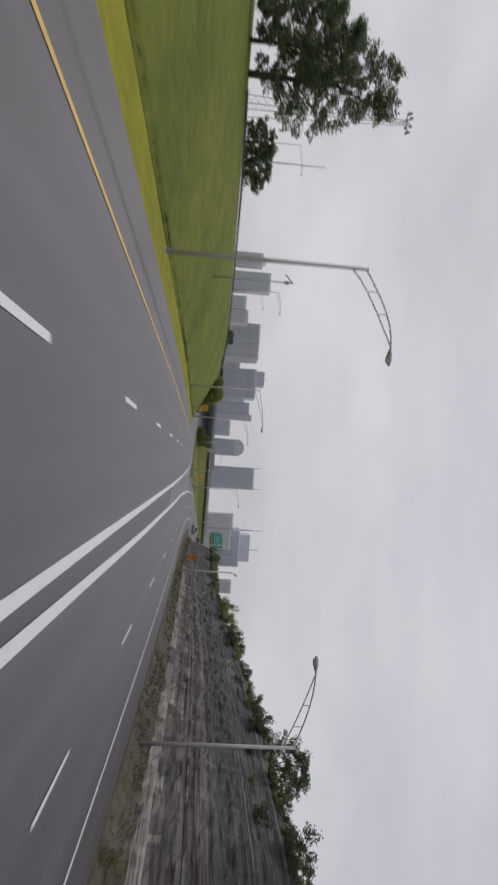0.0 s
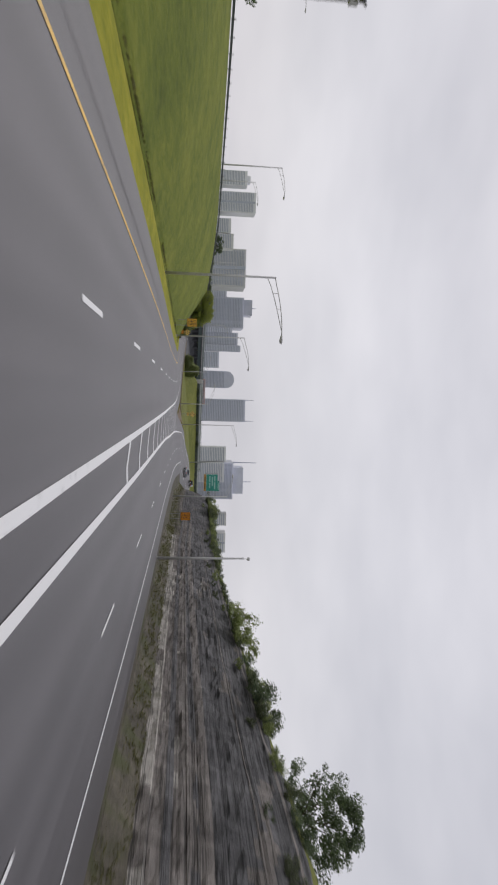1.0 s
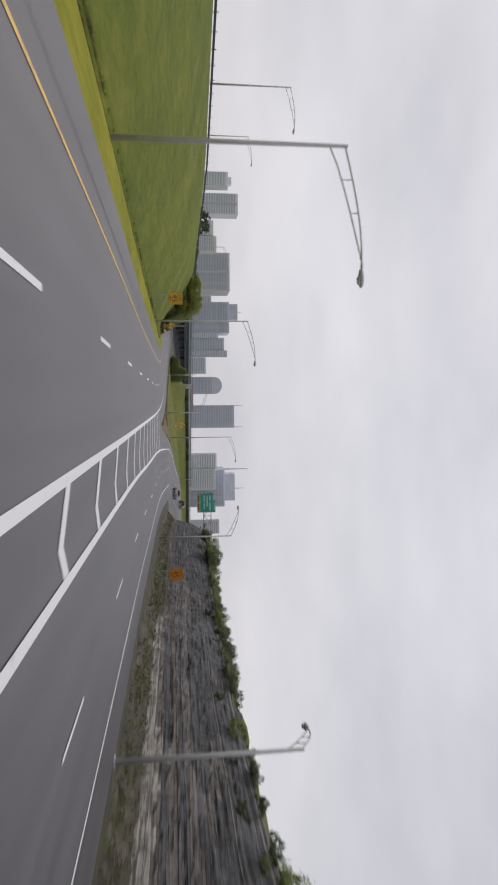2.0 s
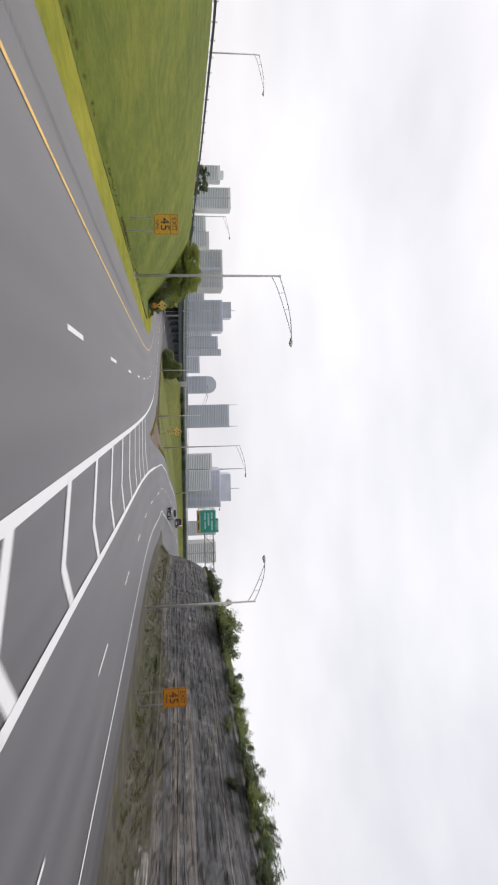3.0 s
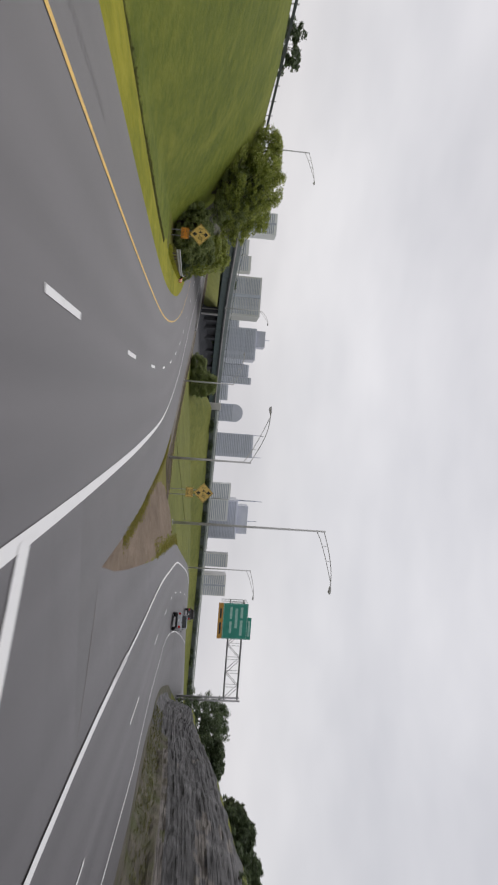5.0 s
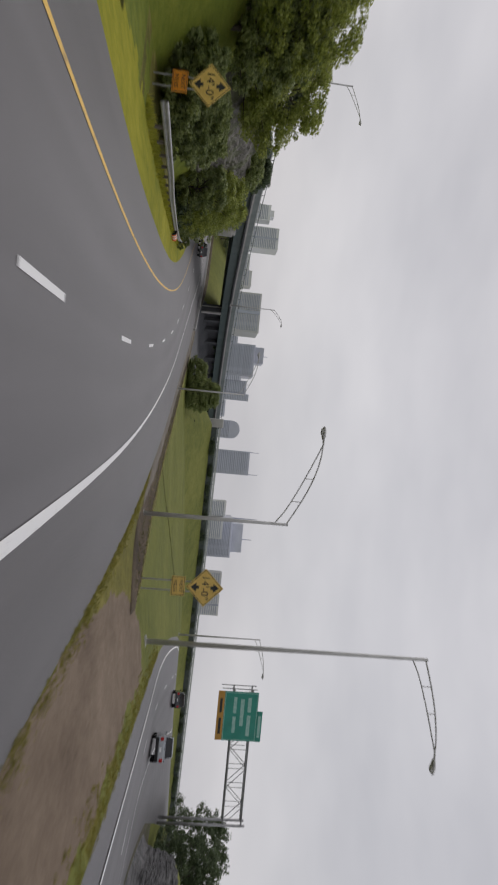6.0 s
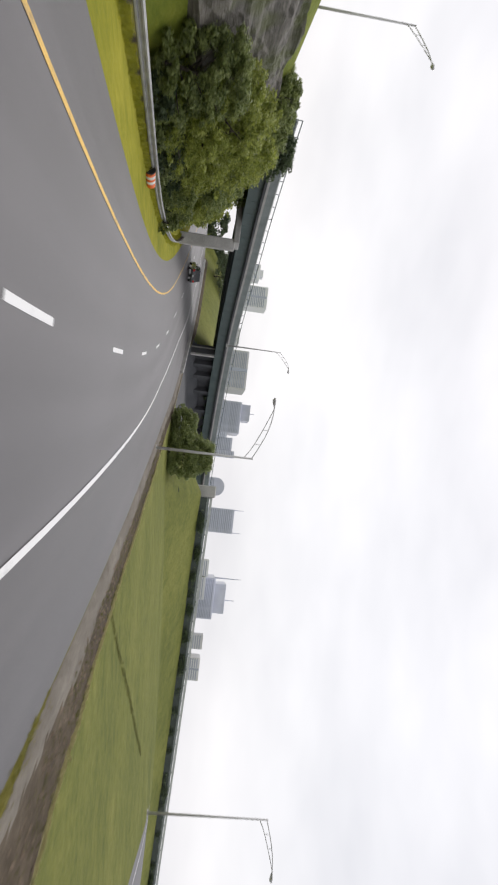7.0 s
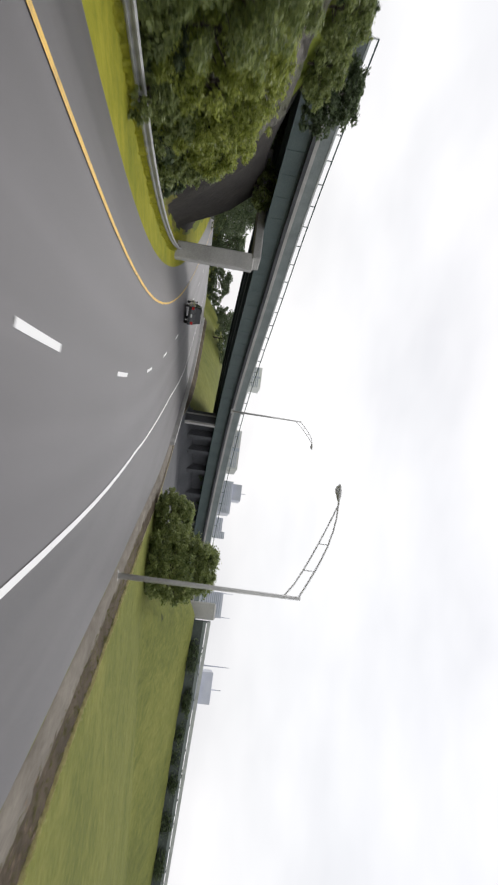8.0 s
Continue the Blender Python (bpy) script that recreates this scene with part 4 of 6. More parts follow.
street_lamp(4.3, 195.2, 8.25, 5.0, 1.6, -1, 0, label="grey street lamp with raised truss arm on the grass")
street_lamp(-5.8, 237.9, 8.6, 4.9, 1.45, -1, -3, label="grey street lamp beside a leafy tree on the grass")
street_lamp(25.0, 244.5, 14.2, 4.5, 0.8, 1, -8, label="thin grey street lamp beside the ramp crest")
street_lamp(-36, 131, 17.3, 5, 1.0, 1, 40, label="distant grey street lamp on top of the bank")
street_lamp(-73.5, 140, 21.4, 6.5, 0.6, 1, 10, label="distant grey street lamp behind the bank trees")
street_lamp(-48, 176, 17.2, 5, 1.0, 1, 35, label="distant grey street lamp on top of the bank")
street_lamp(-40.5, 231.5, 16.9, 6.5, 0.6, 1, -30,  label="distant grey street lamp behind the overpass")
street_lamp(-26.4, 284.5, 16.5, 3.0, 1.6, 1, -10, base_z=8.0, label="grey street lamp standing on the overpass")

# slim traffic pole with an equipment box, on the bank
e = thing("camera_pole", "slim steel pole topped by a tilted panel, on the grass bank", "pole", pose(-15.0, 50.15, ground_z(-15.0, 50.15)))
h = 9.75 - ground_z(-15.0, 50.15)
bm = bmesh.new()
tube(bm, (0, 0, -0.1), (0, 0, h), 0.09, 0.06, 10)
part("pole", bm, POLE_STEEL, e, smooth=True)
bm = bmesh.new()
box(bm, -0.12, -0.12, h - 0.75, 0.16, 0.12, h - 0.35, 0.02)
part("equipment_box", bm, POLE_STEEL, e)
bm = bmesh.new()
box(bm, -0.5, -0.5, -0.03, 0.5, 0.5, 0.03, 0.01)
bmesh.ops.transform(bm, matrix=pose(-0.32, 0, h - 0.3, 20, -42, 0), verts=bm.verts)
part("panel", bm, SOLAR_PANEL, e, "dark tilted panel")

# plain pole on top of the bank
e = thing("pole", "plain slim steel pole on top of the bank", "pole", pose(-32.8, 64.6, ground_z(-32.8, 64.6)))
bm = bmesh.new()
tube(bm, (0, 0, -0.1), (0, 0, 14.45 - ground_z(-32.8, 64.6)), 0.09, 0.055, 10)
part("shaft", bm, POLE_STEEL, e, smooth=True)

# high mast behind the bank
e = thing("high_mast_light", "distant lattice high-mast light behind the bank", "mast", pose(-86, 148, 6))
bm = bmesh.new()
for sx in (-1.9, 1.9):
    for sy in (-1.9, 1.9):
        tube(bm, (sx, sy, 0), (sx * 0.2, sy * 0.2, 43), 0.11, 0.08, 6)
for i in range(21):
    z = 2 * i
    q = 1.9 - 1.52 * z / 43
    tube(bm, (-q, -q, z), (q, -q, z + 2), 0.05, 0.05, 4)
    tube(bm, (q, -q, z), (-q, -q, z + 2), 0.05, 0.05, 4)
part("lattice_mast", bm, POLE_STEEL, e)
bm = bmesh.new()
tube(bm, (-2.4, 0, 42.4), (2.4, 0, 42.4), 0.1, 0.1, 6)
tube(bm, (0, -2.4, 42.4), (0, 2.4, 42.4), 0.1, 0.1, 6)
part("head_frame", bm, POLE_STEEL, e)
for i in range(8):
    a = i * math.pi / 4
    bm = bmesh.new()
    r = bmesh.ops.create_cone(bm, cap_ends=True, segments=8, radius1=0.5, radius2=0.25, depth=0.7)
    bmesh.ops.translate(bm, verts=r["verts"], vec=(2.3 * math.cos(a), 2.3 * math.sin(a), 42.9))
    part("floodlight", bm, POLE_STEEL, e)


# ---------------- signs ----------------
def letters(text, size, mat, parent, m, name="lettering"):
    cu = bpy.data.curves.new("text", "FONT")
    cu.body, cu.size, cu.extrude = text, size, 0.004
    cu.align_x, cu.align_y = "CENTER", "CENTER"
    tmp = new("text", cu)
    me = bpy.data.meshes.new_from_object(tmp)
    bpy.data.objects.remove(tmp)
    me.materials.clear()
    me.materials.append(mat)
    ob = new(name, me)
    ob.parent = parent
    ob.matrix_basis = m
    return ob


FACE = Matrix.Rotation(math.pi / 2, 4, "X")  # lettering upright, facing the oncoming traffic


def bars(parent, mat, rows, name="legend_bar"):
    for x0, z0, x1, z1 in rows:
        bm = bmesh.new()
        box(bm, x0, -0.034, z0, x1, -0.026, z1)
        part(name, bm, mat, parent)


def plate(name, w, h, mat, parent, z, border=None, label=""):
    bm = bmesh.new()
    box(bm, -w / 2, -0.02, z - h / 2, w / 2, 0.0, z + h / 2, 0.006)
    p = part(name, bm, mat, parent, label)
    bm = bmesh.new()
    box(bm, -w / 2 + 0.01, 0.002, z - h / 2 + 0.01, w / 2 - 0.01, 0.01, z + h / 2 - 0.01)
    part("backing", bm, SIGN_BACK, p)
    if border:
        for (x0, z0, x1, z1) in ((-w / 2 + 0.03, z - h / 2 + 0.03, w / 2 - 0.03, z - h / 2 + 0.05), (-w / 2 + 0.03, z + h / 2 - 0.05, w / 2 - 0.03, z + h / 2 - 0.03), (-w / 2 + 0.03, z - h / 2 + 0.05, -w / 2 + 0.05, z + h / 2 - 0.05), (w / 2 - 0.05, z - h / 2 + 0.05, w / 2 - 0.03, z + h / 2 - 0.05)):
            bm = bmesh.new()
            box(bm, x0, -0.026, z0, x1, -0.02, z1)
            part("border", bm, border, p)
    return p


def exit_speed_sign(x, y, zc, yaw, mat, label):
    z0 = ground_z(x, y)
    e = thing("speed_sign", label, "road sign", pose(x, y, z0, 0, 0, yaw), "exit speed signs")
    zc -= z0
    p = plate("sign_panel", 1.22, 1.48, mat, e, zc, SIGN_BLACK)
    bm = bmesh.new()
    box(bm, -0.57, -0.027, zc + 0.235, 0.57, -0.02, zc + 0.26)
    part("divider", bm, SIGN_BLACK, p)
    letters("EXIT", 0.40, SIGN_BLACK, p, Matrix.Translation((0, -0.026, zc + 0.47)) @ FACE)
    letters("45", 0.78, SIGN_BLACK, p, Matrix.Translation((0, -0.026, zc - 0.10)) @ FACE)
    letters("MPH", 0.27, SIGN_BLACK, p, Matrix.Translation((0, -0.026, zc - 0.55)) @ FACE)
    for sx in (-0.4, 0.4):
        bm = bmesh.new()
        box(bm, sx - 0.035, 0.012, -0.4, sx + 0.035, 0.07, zc + 0.6, 0.006)
        part("post", bm, GALV, e)
    return e


exit_speed_sign(-8.88, 120.4, 2.97, 4, SIGN_AMBER, "amber exit speed sign reading 45 on two posts in grass")
exit_speed_sign(20.4, 119.8, 2.70, -3, SIGN_ORANGE, "orange exit speed sign reading 45 before the rock face")


def clearance_sign(x, y, zc, yaw, plaque, label, words):
    z0 = ground_z(x, y)
    e = thing("clearance_sign", label, "road sign", pose(x, y, z0, 0, 0, yaw), "low clearance signs")
    zc -= z0
    r = 0.85
    for nm, rr, yy0, yy1, mm in (("sign_panel", r, -0.02, 0.0, SIGN_YELLOW),):
        bm = bmesh.new()
        box(bm, -rr / 1.4142, yy0, -rr / 1.4142, rr / 1.4142, yy1, rr / 1.4142, 0.006)
        bmesh.ops.transform(bm, matrix=Matrix.Translation((0, 0, zc)) @ Matrix.Rotation(math.pi / 4, 4, "Y"), verts=bm.verts)
        panel = part(nm, bm, mm, e, "yellow diamond panel")
    q = r / 1.4142
    for k in range(4):
        bm = bmesh.new()
        box(bm, -q + 0.035, -0.026, q - 0.055, q - 0.035, -0.02, q - 0.035)
        bmesh.ops.transform(bm, matrix=Matrix.Translation((0, 0, zc)) @ Matrix.Rotation(math.pi / 4 + k * math.pi / 2, 4, "Y"), verts=bm.verts)
        part("border", bm, SIGN_BLACK, panel)
    letters("14'-0\"", 0.46, SIGN_BLACK, panel, Matrix.Translation((0, -0.026, zc)) @ FACE)
    for s in (-1, 1):
        pts = [(-0.2, 0.38), (0.2, 0.38), (0, 0.64)]
        bm = bmesh.new()
        vs = [bm.verts.new((px, -0.027, zc + s * pz)) for px, pz in pts]
        bm.faces.new(vs)
        st = [bm.verts.new((px, -0.027, zc + s * pz)) for px, pz in ((-0.07, 0.26), (0.07, 0.26), (0.07, 0.38), (-0.07, 0.38))]
        bm.faces.new(st)
        bmesh.ops.recalc_face_normals(bm, faces=bm.faces)
        part("arrow", bm, SIGN_BLACK, panel, "black arrow")
    pz = zc - 1.2
    pp = plate("plaque", 0.86, 0.62, plaque, e, pz, SIGN_BLACK)
    letters(words[0], 0.22, SIGN_BLACK, pp, Matrix.Translation((0, -0.026, pz + 0.13)) @ FACE)
    letters(words[1], 0.22, SIGN_BLACK, pp, Matrix.Translation((0, -0.026, pz - 0.14)) @ FACE)
    for sx in (-0.22, 0.22):
        bm = bmesh.new()
        box(bm, sx - 0.03, 0.012, -0.4, sx + 0.03, 0.065, zc + 0.35, 0.006)
        part("post", bm, GALV, e)


clearance_sign(-13.8, 187.1, 2.13, 4, SIGN_ORANGE, "yellow low-clearance diamond with orange plaque before green shrubs", ("NEXT", "MILES"))
clearance_sign(6.9, 190.5, 3.97, -6, SIGN_YELLOW, "yellow low-clearance diamond with pale plaque on open grass", ("NEXT", "MILES"))

# overhead green guide sign on a cantilever gantry
e = thing("overhead_sign", "green overhead exit sign on a grey truss gantry", "overhead sign", pose(0, 234, 0))
bm = bmesh.new()
box(bm, 27.8, -0.25, 9.35, 33.3, -0.15, 13.15, 0.02)
panel = part("sign_panel", bm, SIGN_GREEN, e, "large green guide panel")
bm = bmesh.new()
box(bm, 27.8, -0.25, 8.6, 33.3, -0.15, 9.34, 0.02)
part("exit_only_panel", bm, SIGN_OCHRE, e, "ochre bottom panel")
bm = bmesh.new()
box(bm, 29.9, -0.25, 13.16, 33.3, -0.15, 13.75, 0.02)
part("exit_tab", bm, SIGN_GREEN, e, "green exit number tab")
for x0, z0, x1, z1 in ((27.9, 9.42, 33.2, 9.47), (27.9, 13.03, 33.2, 13.08), (27.9, 9.47, 27.95, 13.03), (33.15, 9.47, 33.2, 13.03), (28.4, 12.0, 30.0, 12.4), (30.4, 12.0, 32.7, 12.4), (28.6, 11.2, 31.6, 11.6), (28.4, 10.4, 30.2, 10.75), (30.6, 10.4, 32.4, 10.75), (30.4, 13.3, 32.8, 13.6)):
    bm = bmesh.new()
    box(bm, x0, -0.262, z0, x1, -0.251, z1)
    part("legend_bar", bm, LEGEND, panel)
for x0, x1 in ((28.6, 30.2), (30.8, 32.6)):
    bm = bmesh.new()
    box(bm, x0, -0.262, 8.85, x1, -0.251, 9.12)
    part("legend_bar", bm, SIGN_BLACK, panel)
for z in (10.4, 12.5):
    for yy in (0.1, 1.2):
        bm = bmesh.new()
        tube(bm, (27.6, yy, z), (43.0, yy, z), 0.09, 0.09, 8)
        part("chord", bm, GALV, e, smooth=True)
xs = [28 + 2.14 * i for i in range(8)]
for i in range(7):
    for yy in (0.1, 1.2):
        bm = bmesh.new()
        z0, z1 = (10.4, 12.5) if i % 2 else (12.5, 10.4)
        tube(bm, (xs[i], yy, z0), (xs[i + 1], yy, z1), 0.045, 0.045, 6)
        tube(bm, (xs[i], yy, 10.4), (xs[i], yy, 12.5), 0.035, 0.035, 6)
        part("brace", bm, GALV, e)
for yy in (0.1, 1.2):
    bm = bmesh.new()
    tube(bm, (43.0, yy, ground_z(43.0, 234) - 0.3), (43.0, yy, 12.9), 0.17, 0.15, 10)
    part("post", bm, GALV, e, smooth=True)
    bm = bmesh.new()
    tube(bm, (27.6, yy, 9.0), (27.6, yy, 13.0), 0.05, 0.05, 6)
    part("hanger", bm, GALV, e)


# ---------------- guardrail, drum, bank fence ----------------
def rail_path_u(y):
    return lerp(y, [186, 200, 225, 250, 262], [-8.9, -8.7, -8.2, -7.6, -7.5])


def rail_z(y):
    return main_z(rail_path_u(y), y) - 0.08 + lerp(y, [186, 200], [0.2, 0.0])


g = thing("guardrail", "weathered steel guardrail on posts along the curve", "guardrail")
prof = [(0.0, 0.48), (0.05, 0.52), (0.05, 0.57), (0.0, 0.61), (0.0, 0.66), (0.05, 0.70), (0.05, 0.75), (0.0, 0.79), (-0.02, 0.79), (-0.02, 0.48)]
rows = [185.2 + 1.6 * i for i in range(48)]
verts, faces = [], []
for y in rows:
    x = main_x(rail_path_u(y), y)
    zb = rail_z(y)
    for dx, dz in prof:
        verts.append((x + dx * 1.3, y, zb + dz * 1.05))
n = len(prof)
for i in range(len(rows) - 1):
    for j in range(n):
        faces.append((i * n + j, i * n + (j + 1) % n, (i + 1) * n + (j + 1) % n, (i + 1) * n + j))
from_lists("rail", verts, faces, GALV, g, "corrugated steel beam")
bm = bmesh.new()
box(bm, -0.16, -0.07, -0.4, -0.03, 0.07, 0.8, 0.01)
post_me = part("post", bm, WOOD_POST, g)
post_mesh = post_me.data
post_me.matrix_basis = pose(main_x(rail_path_u(188.2), 188.2), 188.2, rail_z(188.2))
y = 190.1
while y < 260:
    x = main_x(rail_path_u(y), y)
    share("post", post_mesh, g, pose(x, y, rail_z(y), 0, 0, -math.degrees(heading(y))))
    y += 1.9

e = thing("traffic_drum", "orange and white striped traffic drum lying toppled before the guardrail", "traffic drum", pose(-16.45, 214.1, ground_z(-16.2, 214.2) + 0.18, 0, 87, 68))
bm = bmesh.new()
r = bmesh.ops.create_cone(bm, cap_ends=True, segments=20, radius1=0.25, radius2=0.24, depth=0.08)
bmesh.ops.translate(bm, verts=r["verts"], vec=(0, 0, 0.05))
part("base_ring", bm, RUBBER, e, "black rubber base", smooth=False)
zz = 0.1
for k, hh in enumerate((0.16, 0.14, 0.14, 0.14, 0.14, 0.08)):
    bm = bmesh.new()
    r0, r1 = 0.235 - 0.05 * (zz - 0.1), 0.235 - 0.05 * (zz - 0.1 + hh)
    r = bmesh.ops.create_cone(bm, cap_ends=True, segments=20, radius1=r0, radius2=r1, depth=hh)
    bmesh.ops.translate(bm, verts=r["verts"], vec=(0, 0, zz + hh / 2))
    part("band", bm, DRUM_WHITE if k in (1, 3) else DRUM_ORANGE, e, "white reflective band" if k in (1, 3) else "")
    zz += hh
bm = bmesh.new()
box(bm, -0.12, -0.02, zz, 0.12, 0.02, zz + 0.08, 0.015)
part("handle", bm, DRUM_ORANGE, e)

f = thing("bank_fence", "low dark mesh fence along the top of the bank", "fence")
ys = [40 + 2.5 * i for i in range(66)]
bm = bmesh.new()
box(bm, -0.03, -0.03, -0.3, 0.03, 0.03, 0.42, 0.005)
fp = part("post", bm, WOOD_POST, f)
fpm = fp.data
fp.matrix_basis = pose(-26.3, ys[0], ground_z(-26.3, ys[0]))
for y in ys[1:]:
    share("post", fpm, f, pose(-26.3, y, ground_z(-26.3, y)))
for zz in (0.17,):
    verts, faces = [], []
    for i, y in enumerate(ys):
        z = ground_z(-26.3, y) + zz
        verts += [(-26.23, y, z - 0.1), (-26.19, y, z - 0.1), (-26.19, y, z + 0.1), (-26.23, y, z + 0.1)]
        if i:
            a, b = (i - 1) * 4, i * 4
            faces += [(a + k, a + (k + 1) % 4, b + (k + 1) % 4, b + k) for k in range(4)]
    from_lists("panel", verts, faces, FENCE_DARK, f)

# ---------------- overpass ----------------
LINE = [(-35.4, 238), (-35.0, 244.5), (-33.8, 256), (-32.3, 264), (-30.4, 275), (-27.4, 287), (-22.0, 298), (-14.0, 309), (-2, 320), (16, 331), (40, 340)]


def along(step):
    pts = []
    d = [0.0]
    for a, b in zip(LINE, LINE[1:]):
        d.append(d[-1] + math.dist(a, b))
    s = 0.0
    while s < d[-1]:
        x, y = glide(s, d, [q[0] for q in LINE]), glide(s, d, [q[1] for q in LINE])
        x2, y2 = glide(s + 0.5, d, [q[0] for q in LINE]), glide(s + 0.5, d, [q[1] for q in LINE])
        t = Vector((x2 - x, y2 - y)).normalized()
        pts.append((Vector((x, y)), Vector((-t.y, t.x)), t, s))
        s += step
    return pts


def sweep(name, section, mat, parent, pts, label=""):
    """Sweeps a closed section of (offset to the far side, height) along the overpass."""
    verts, faces = [], []
    n = len(section)
    for i, (c, nr, t, s) in enumerate(pts):
        for o, z in section:
            q = c + nr * o
            verts.append((q.x, q.y, z))
        if i:
            a, b = (i - 1) * n, i * n
            faces += [(a + k, b + k, b + (k + 1) % n, a + (k + 1) % n) for k in range(n)]
    faces += [tuple(range(n)), tuple(reversed(range(len(verts) - n, len(verts))))]
    return from_lists(name, verts, faces, mat, parent, label)


ov = thing("overpass", "green steel girder overpass with pale railings and concrete pier", "bridge")
fine = along(2.0)
for o in (0.0, 3.2, 6.4, 9.6):
    sweep("girder", [(o, 6.5), (o + 0.36, 6.5), (o + 0.36, 6.56), (o + 0.2, 6.58), (o + 0.2, 7.84), (o + 0.36, 7.86), (o + 0.36, 7.92), (o, 7.92), (o, 7.86), (o + 0.16, 7.84), (o + 0.16, 6.58), (o, 6.56)], GREEN_STEEL, ov, fine)
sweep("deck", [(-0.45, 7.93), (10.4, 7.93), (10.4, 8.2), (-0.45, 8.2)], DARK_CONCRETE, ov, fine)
sweep("kerb", [(-0.45, 8.2), (-0.1, 8.2), (-0.1, 8.45), (-0.45, 8.45)], CONCRETE, ov, fine, "pale concrete kerb")
sweep("parapet_wall", [(-0.24, 8.46), (-0.02, 8.46), (-0.02, 9.22), (-0.24, 9.22)], PARAPET_GREY, ov, fine, "grey-green parapet wall")
sweep("coping", [(-0.28, 9.22), (0.02, 9.22), (0.02, 9.34), (-0.28, 9.34)], RAIL_STEEL, ov, fine, "pale coping")
sweep("rail", [(-0.16, 9.68), (-0.08, 9.68), (-0.08, 9.76), (-0.16, 9.76)], GREEN_STEEL, ov, fine, "thin dark top rail")
bm = bmesh.new()
box(bm, -0.03, -0.03, 9.3, 0.03, 0.03, 9.72, 0.006)
rp = part("rail_post", bm, GREEN_STEEL, ov)
rpm = rp.data
bm = bmesh.new()
box(bm, -0.012, -0.005, 6.58, 0.012, 0.02, 7.84)
sp = part("stiffener", bm, GREEN_STEEL, ov)
spm = sp.data
for k, (c, nr, t, s) in enumerate(along(2.4)):
    ang = math.degrees(math.atan2(t.y, t.x))
    q = c - nr * 0.12
    q2 = c + nr * 0.14
    if k == 0:
        rp.matrix_basis, sp.matrix_basis = pose(q.x, q.y, 0, 0, 0, ang), pose(q2.x, q2.y, 0, 0, 0, ang)
        continue
    share("rail_post", rpm, ov, pose(q.x, q.y, 0, 0, 0, ang))
    share("stiffener", spm, ov, pose(q2.x, q2.y, 0, 0, 0, ang))
# pier beside the carriageway: a column and a cap under the girders
bm = bmesh.new()
box(bm, -0.65, -0.65, -1.2, 0.65, 0.65, 5.9, 0.08)
part("pier_column", bm, CONCRETE, ov, "pale concrete pier").matrix_basis = pose(-31.0, 256.6, 0.1, 0, 0, 18)
bm = bmesh.new()
box(bm, -0.8, -0.8, 5.85, 10.4, 0.8, 6.5, 0.06)
part("pier_cap", bm, CONCRETE, ov, "concrete pier cap").matrix_basis = pose(-31.7, 256.6, 0.0, 0, 0, 172)
bm = bmesh.new()
box(bm, -0.65, -0.65, -1.2, 0.65, 0.65, 5.7, 0.08)
part("pier_column", bm, CONCRETE, ov).matrix_basis = pose(-40.5, 257.6, 0.2, 0, 0, 18)
# abutment under the far span; its dark concrete colour includes the deck's shade
ab = along(1.0)
ab = [q for q in ab if 290.5 < q[0].y < 325]
sweep("abutment_wall", [(1.2, -0.5), (2.2, -0.5), (2.2, 6.5), (1.2, 6.5)], DARK_CONCRETE, ov, ab, "concrete abutment wall coloured dark for the shade under the deck")
sweep("abutment_ledge", [(-0.2, -0.5), (1.2, -0.5), (1.2, 2.2), (0.5, 2.2), (-0.2, 1.4)], DARK_CONCRETE, ov, ab, "concrete ledge coloured dark for the shade under the deck")
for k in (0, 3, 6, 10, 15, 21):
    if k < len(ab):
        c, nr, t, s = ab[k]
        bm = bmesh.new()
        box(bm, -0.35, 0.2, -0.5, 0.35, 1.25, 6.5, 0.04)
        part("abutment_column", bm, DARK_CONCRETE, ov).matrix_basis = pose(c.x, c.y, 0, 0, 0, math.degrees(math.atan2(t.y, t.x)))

# Pale box added as the wall's lit end face, brightness in its colour.
c, nr, t, s = ab[0]
bm = bmesh.new()
box(bm, -0.25, -0.1, -0.5, 0.15, 1.6, 6.5, 0.03)
part("lit_wall_end", bm, CONCRETE, ov, "end of the abutment wall, its lit face put in pale concrete").matrix_basis = pose(c.x, c.y, 0, 0, 0, math.degrees(math.atan2(t.y, t.x)))

# railing along the embankment crest
cr = thing("embankment_railing", "pale two-bar railing along the grassy embankment crest", "railing")
crest = [(-2.5 + 2.5 * i, lerp(-2.5 + 2.5 * i, *EMB)) for i in range(52)]
for z0, z1, mm, lb in ((6.0, 7.12, FENCE_DARK, "dark mesh fence panel"), (7.13, 7.42, PARAPET_GREY, "grey-green middle band"), (7.5, 7.82, RAIL_STEEL, "pale top rail")):
    verts, faces = [], []
    for i, (x, y) in enumerate(crest):
        verts += [(x, y + 0.6, z0), (x, y + 0.72, z0), (x, y + 0.72, z1), (x, y + 0.6, z1)]
        if i:
            a, b = (i - 1) * 4, i * 4
            faces += [(a + k, a + (k + 1) % 4, b + (k + 1) % 4, b + k) for k in range(4)]
    from_lists("rail", verts, faces, mm, cr, lb)
bm = bmesh.new()
box(bm, -0.09, -0.09, 5.8, 0.09, 0.09, 7.8, 0.01)
cp = part("post", bm, DARK_CONCRETE, cr)
cpm = cp.data
cp.matrix_basis = pose(crest[0][0], crest[0][1] + 0.85, 0)
for x, y in crest[1:]:
    share("post", cpm, cr, pose(x, y + 0.85, 0))
bm = bmesh.new()
box(bm, -4.2, 274.5, 4.6, -2.6, 276.0, 8.3, 0.15)
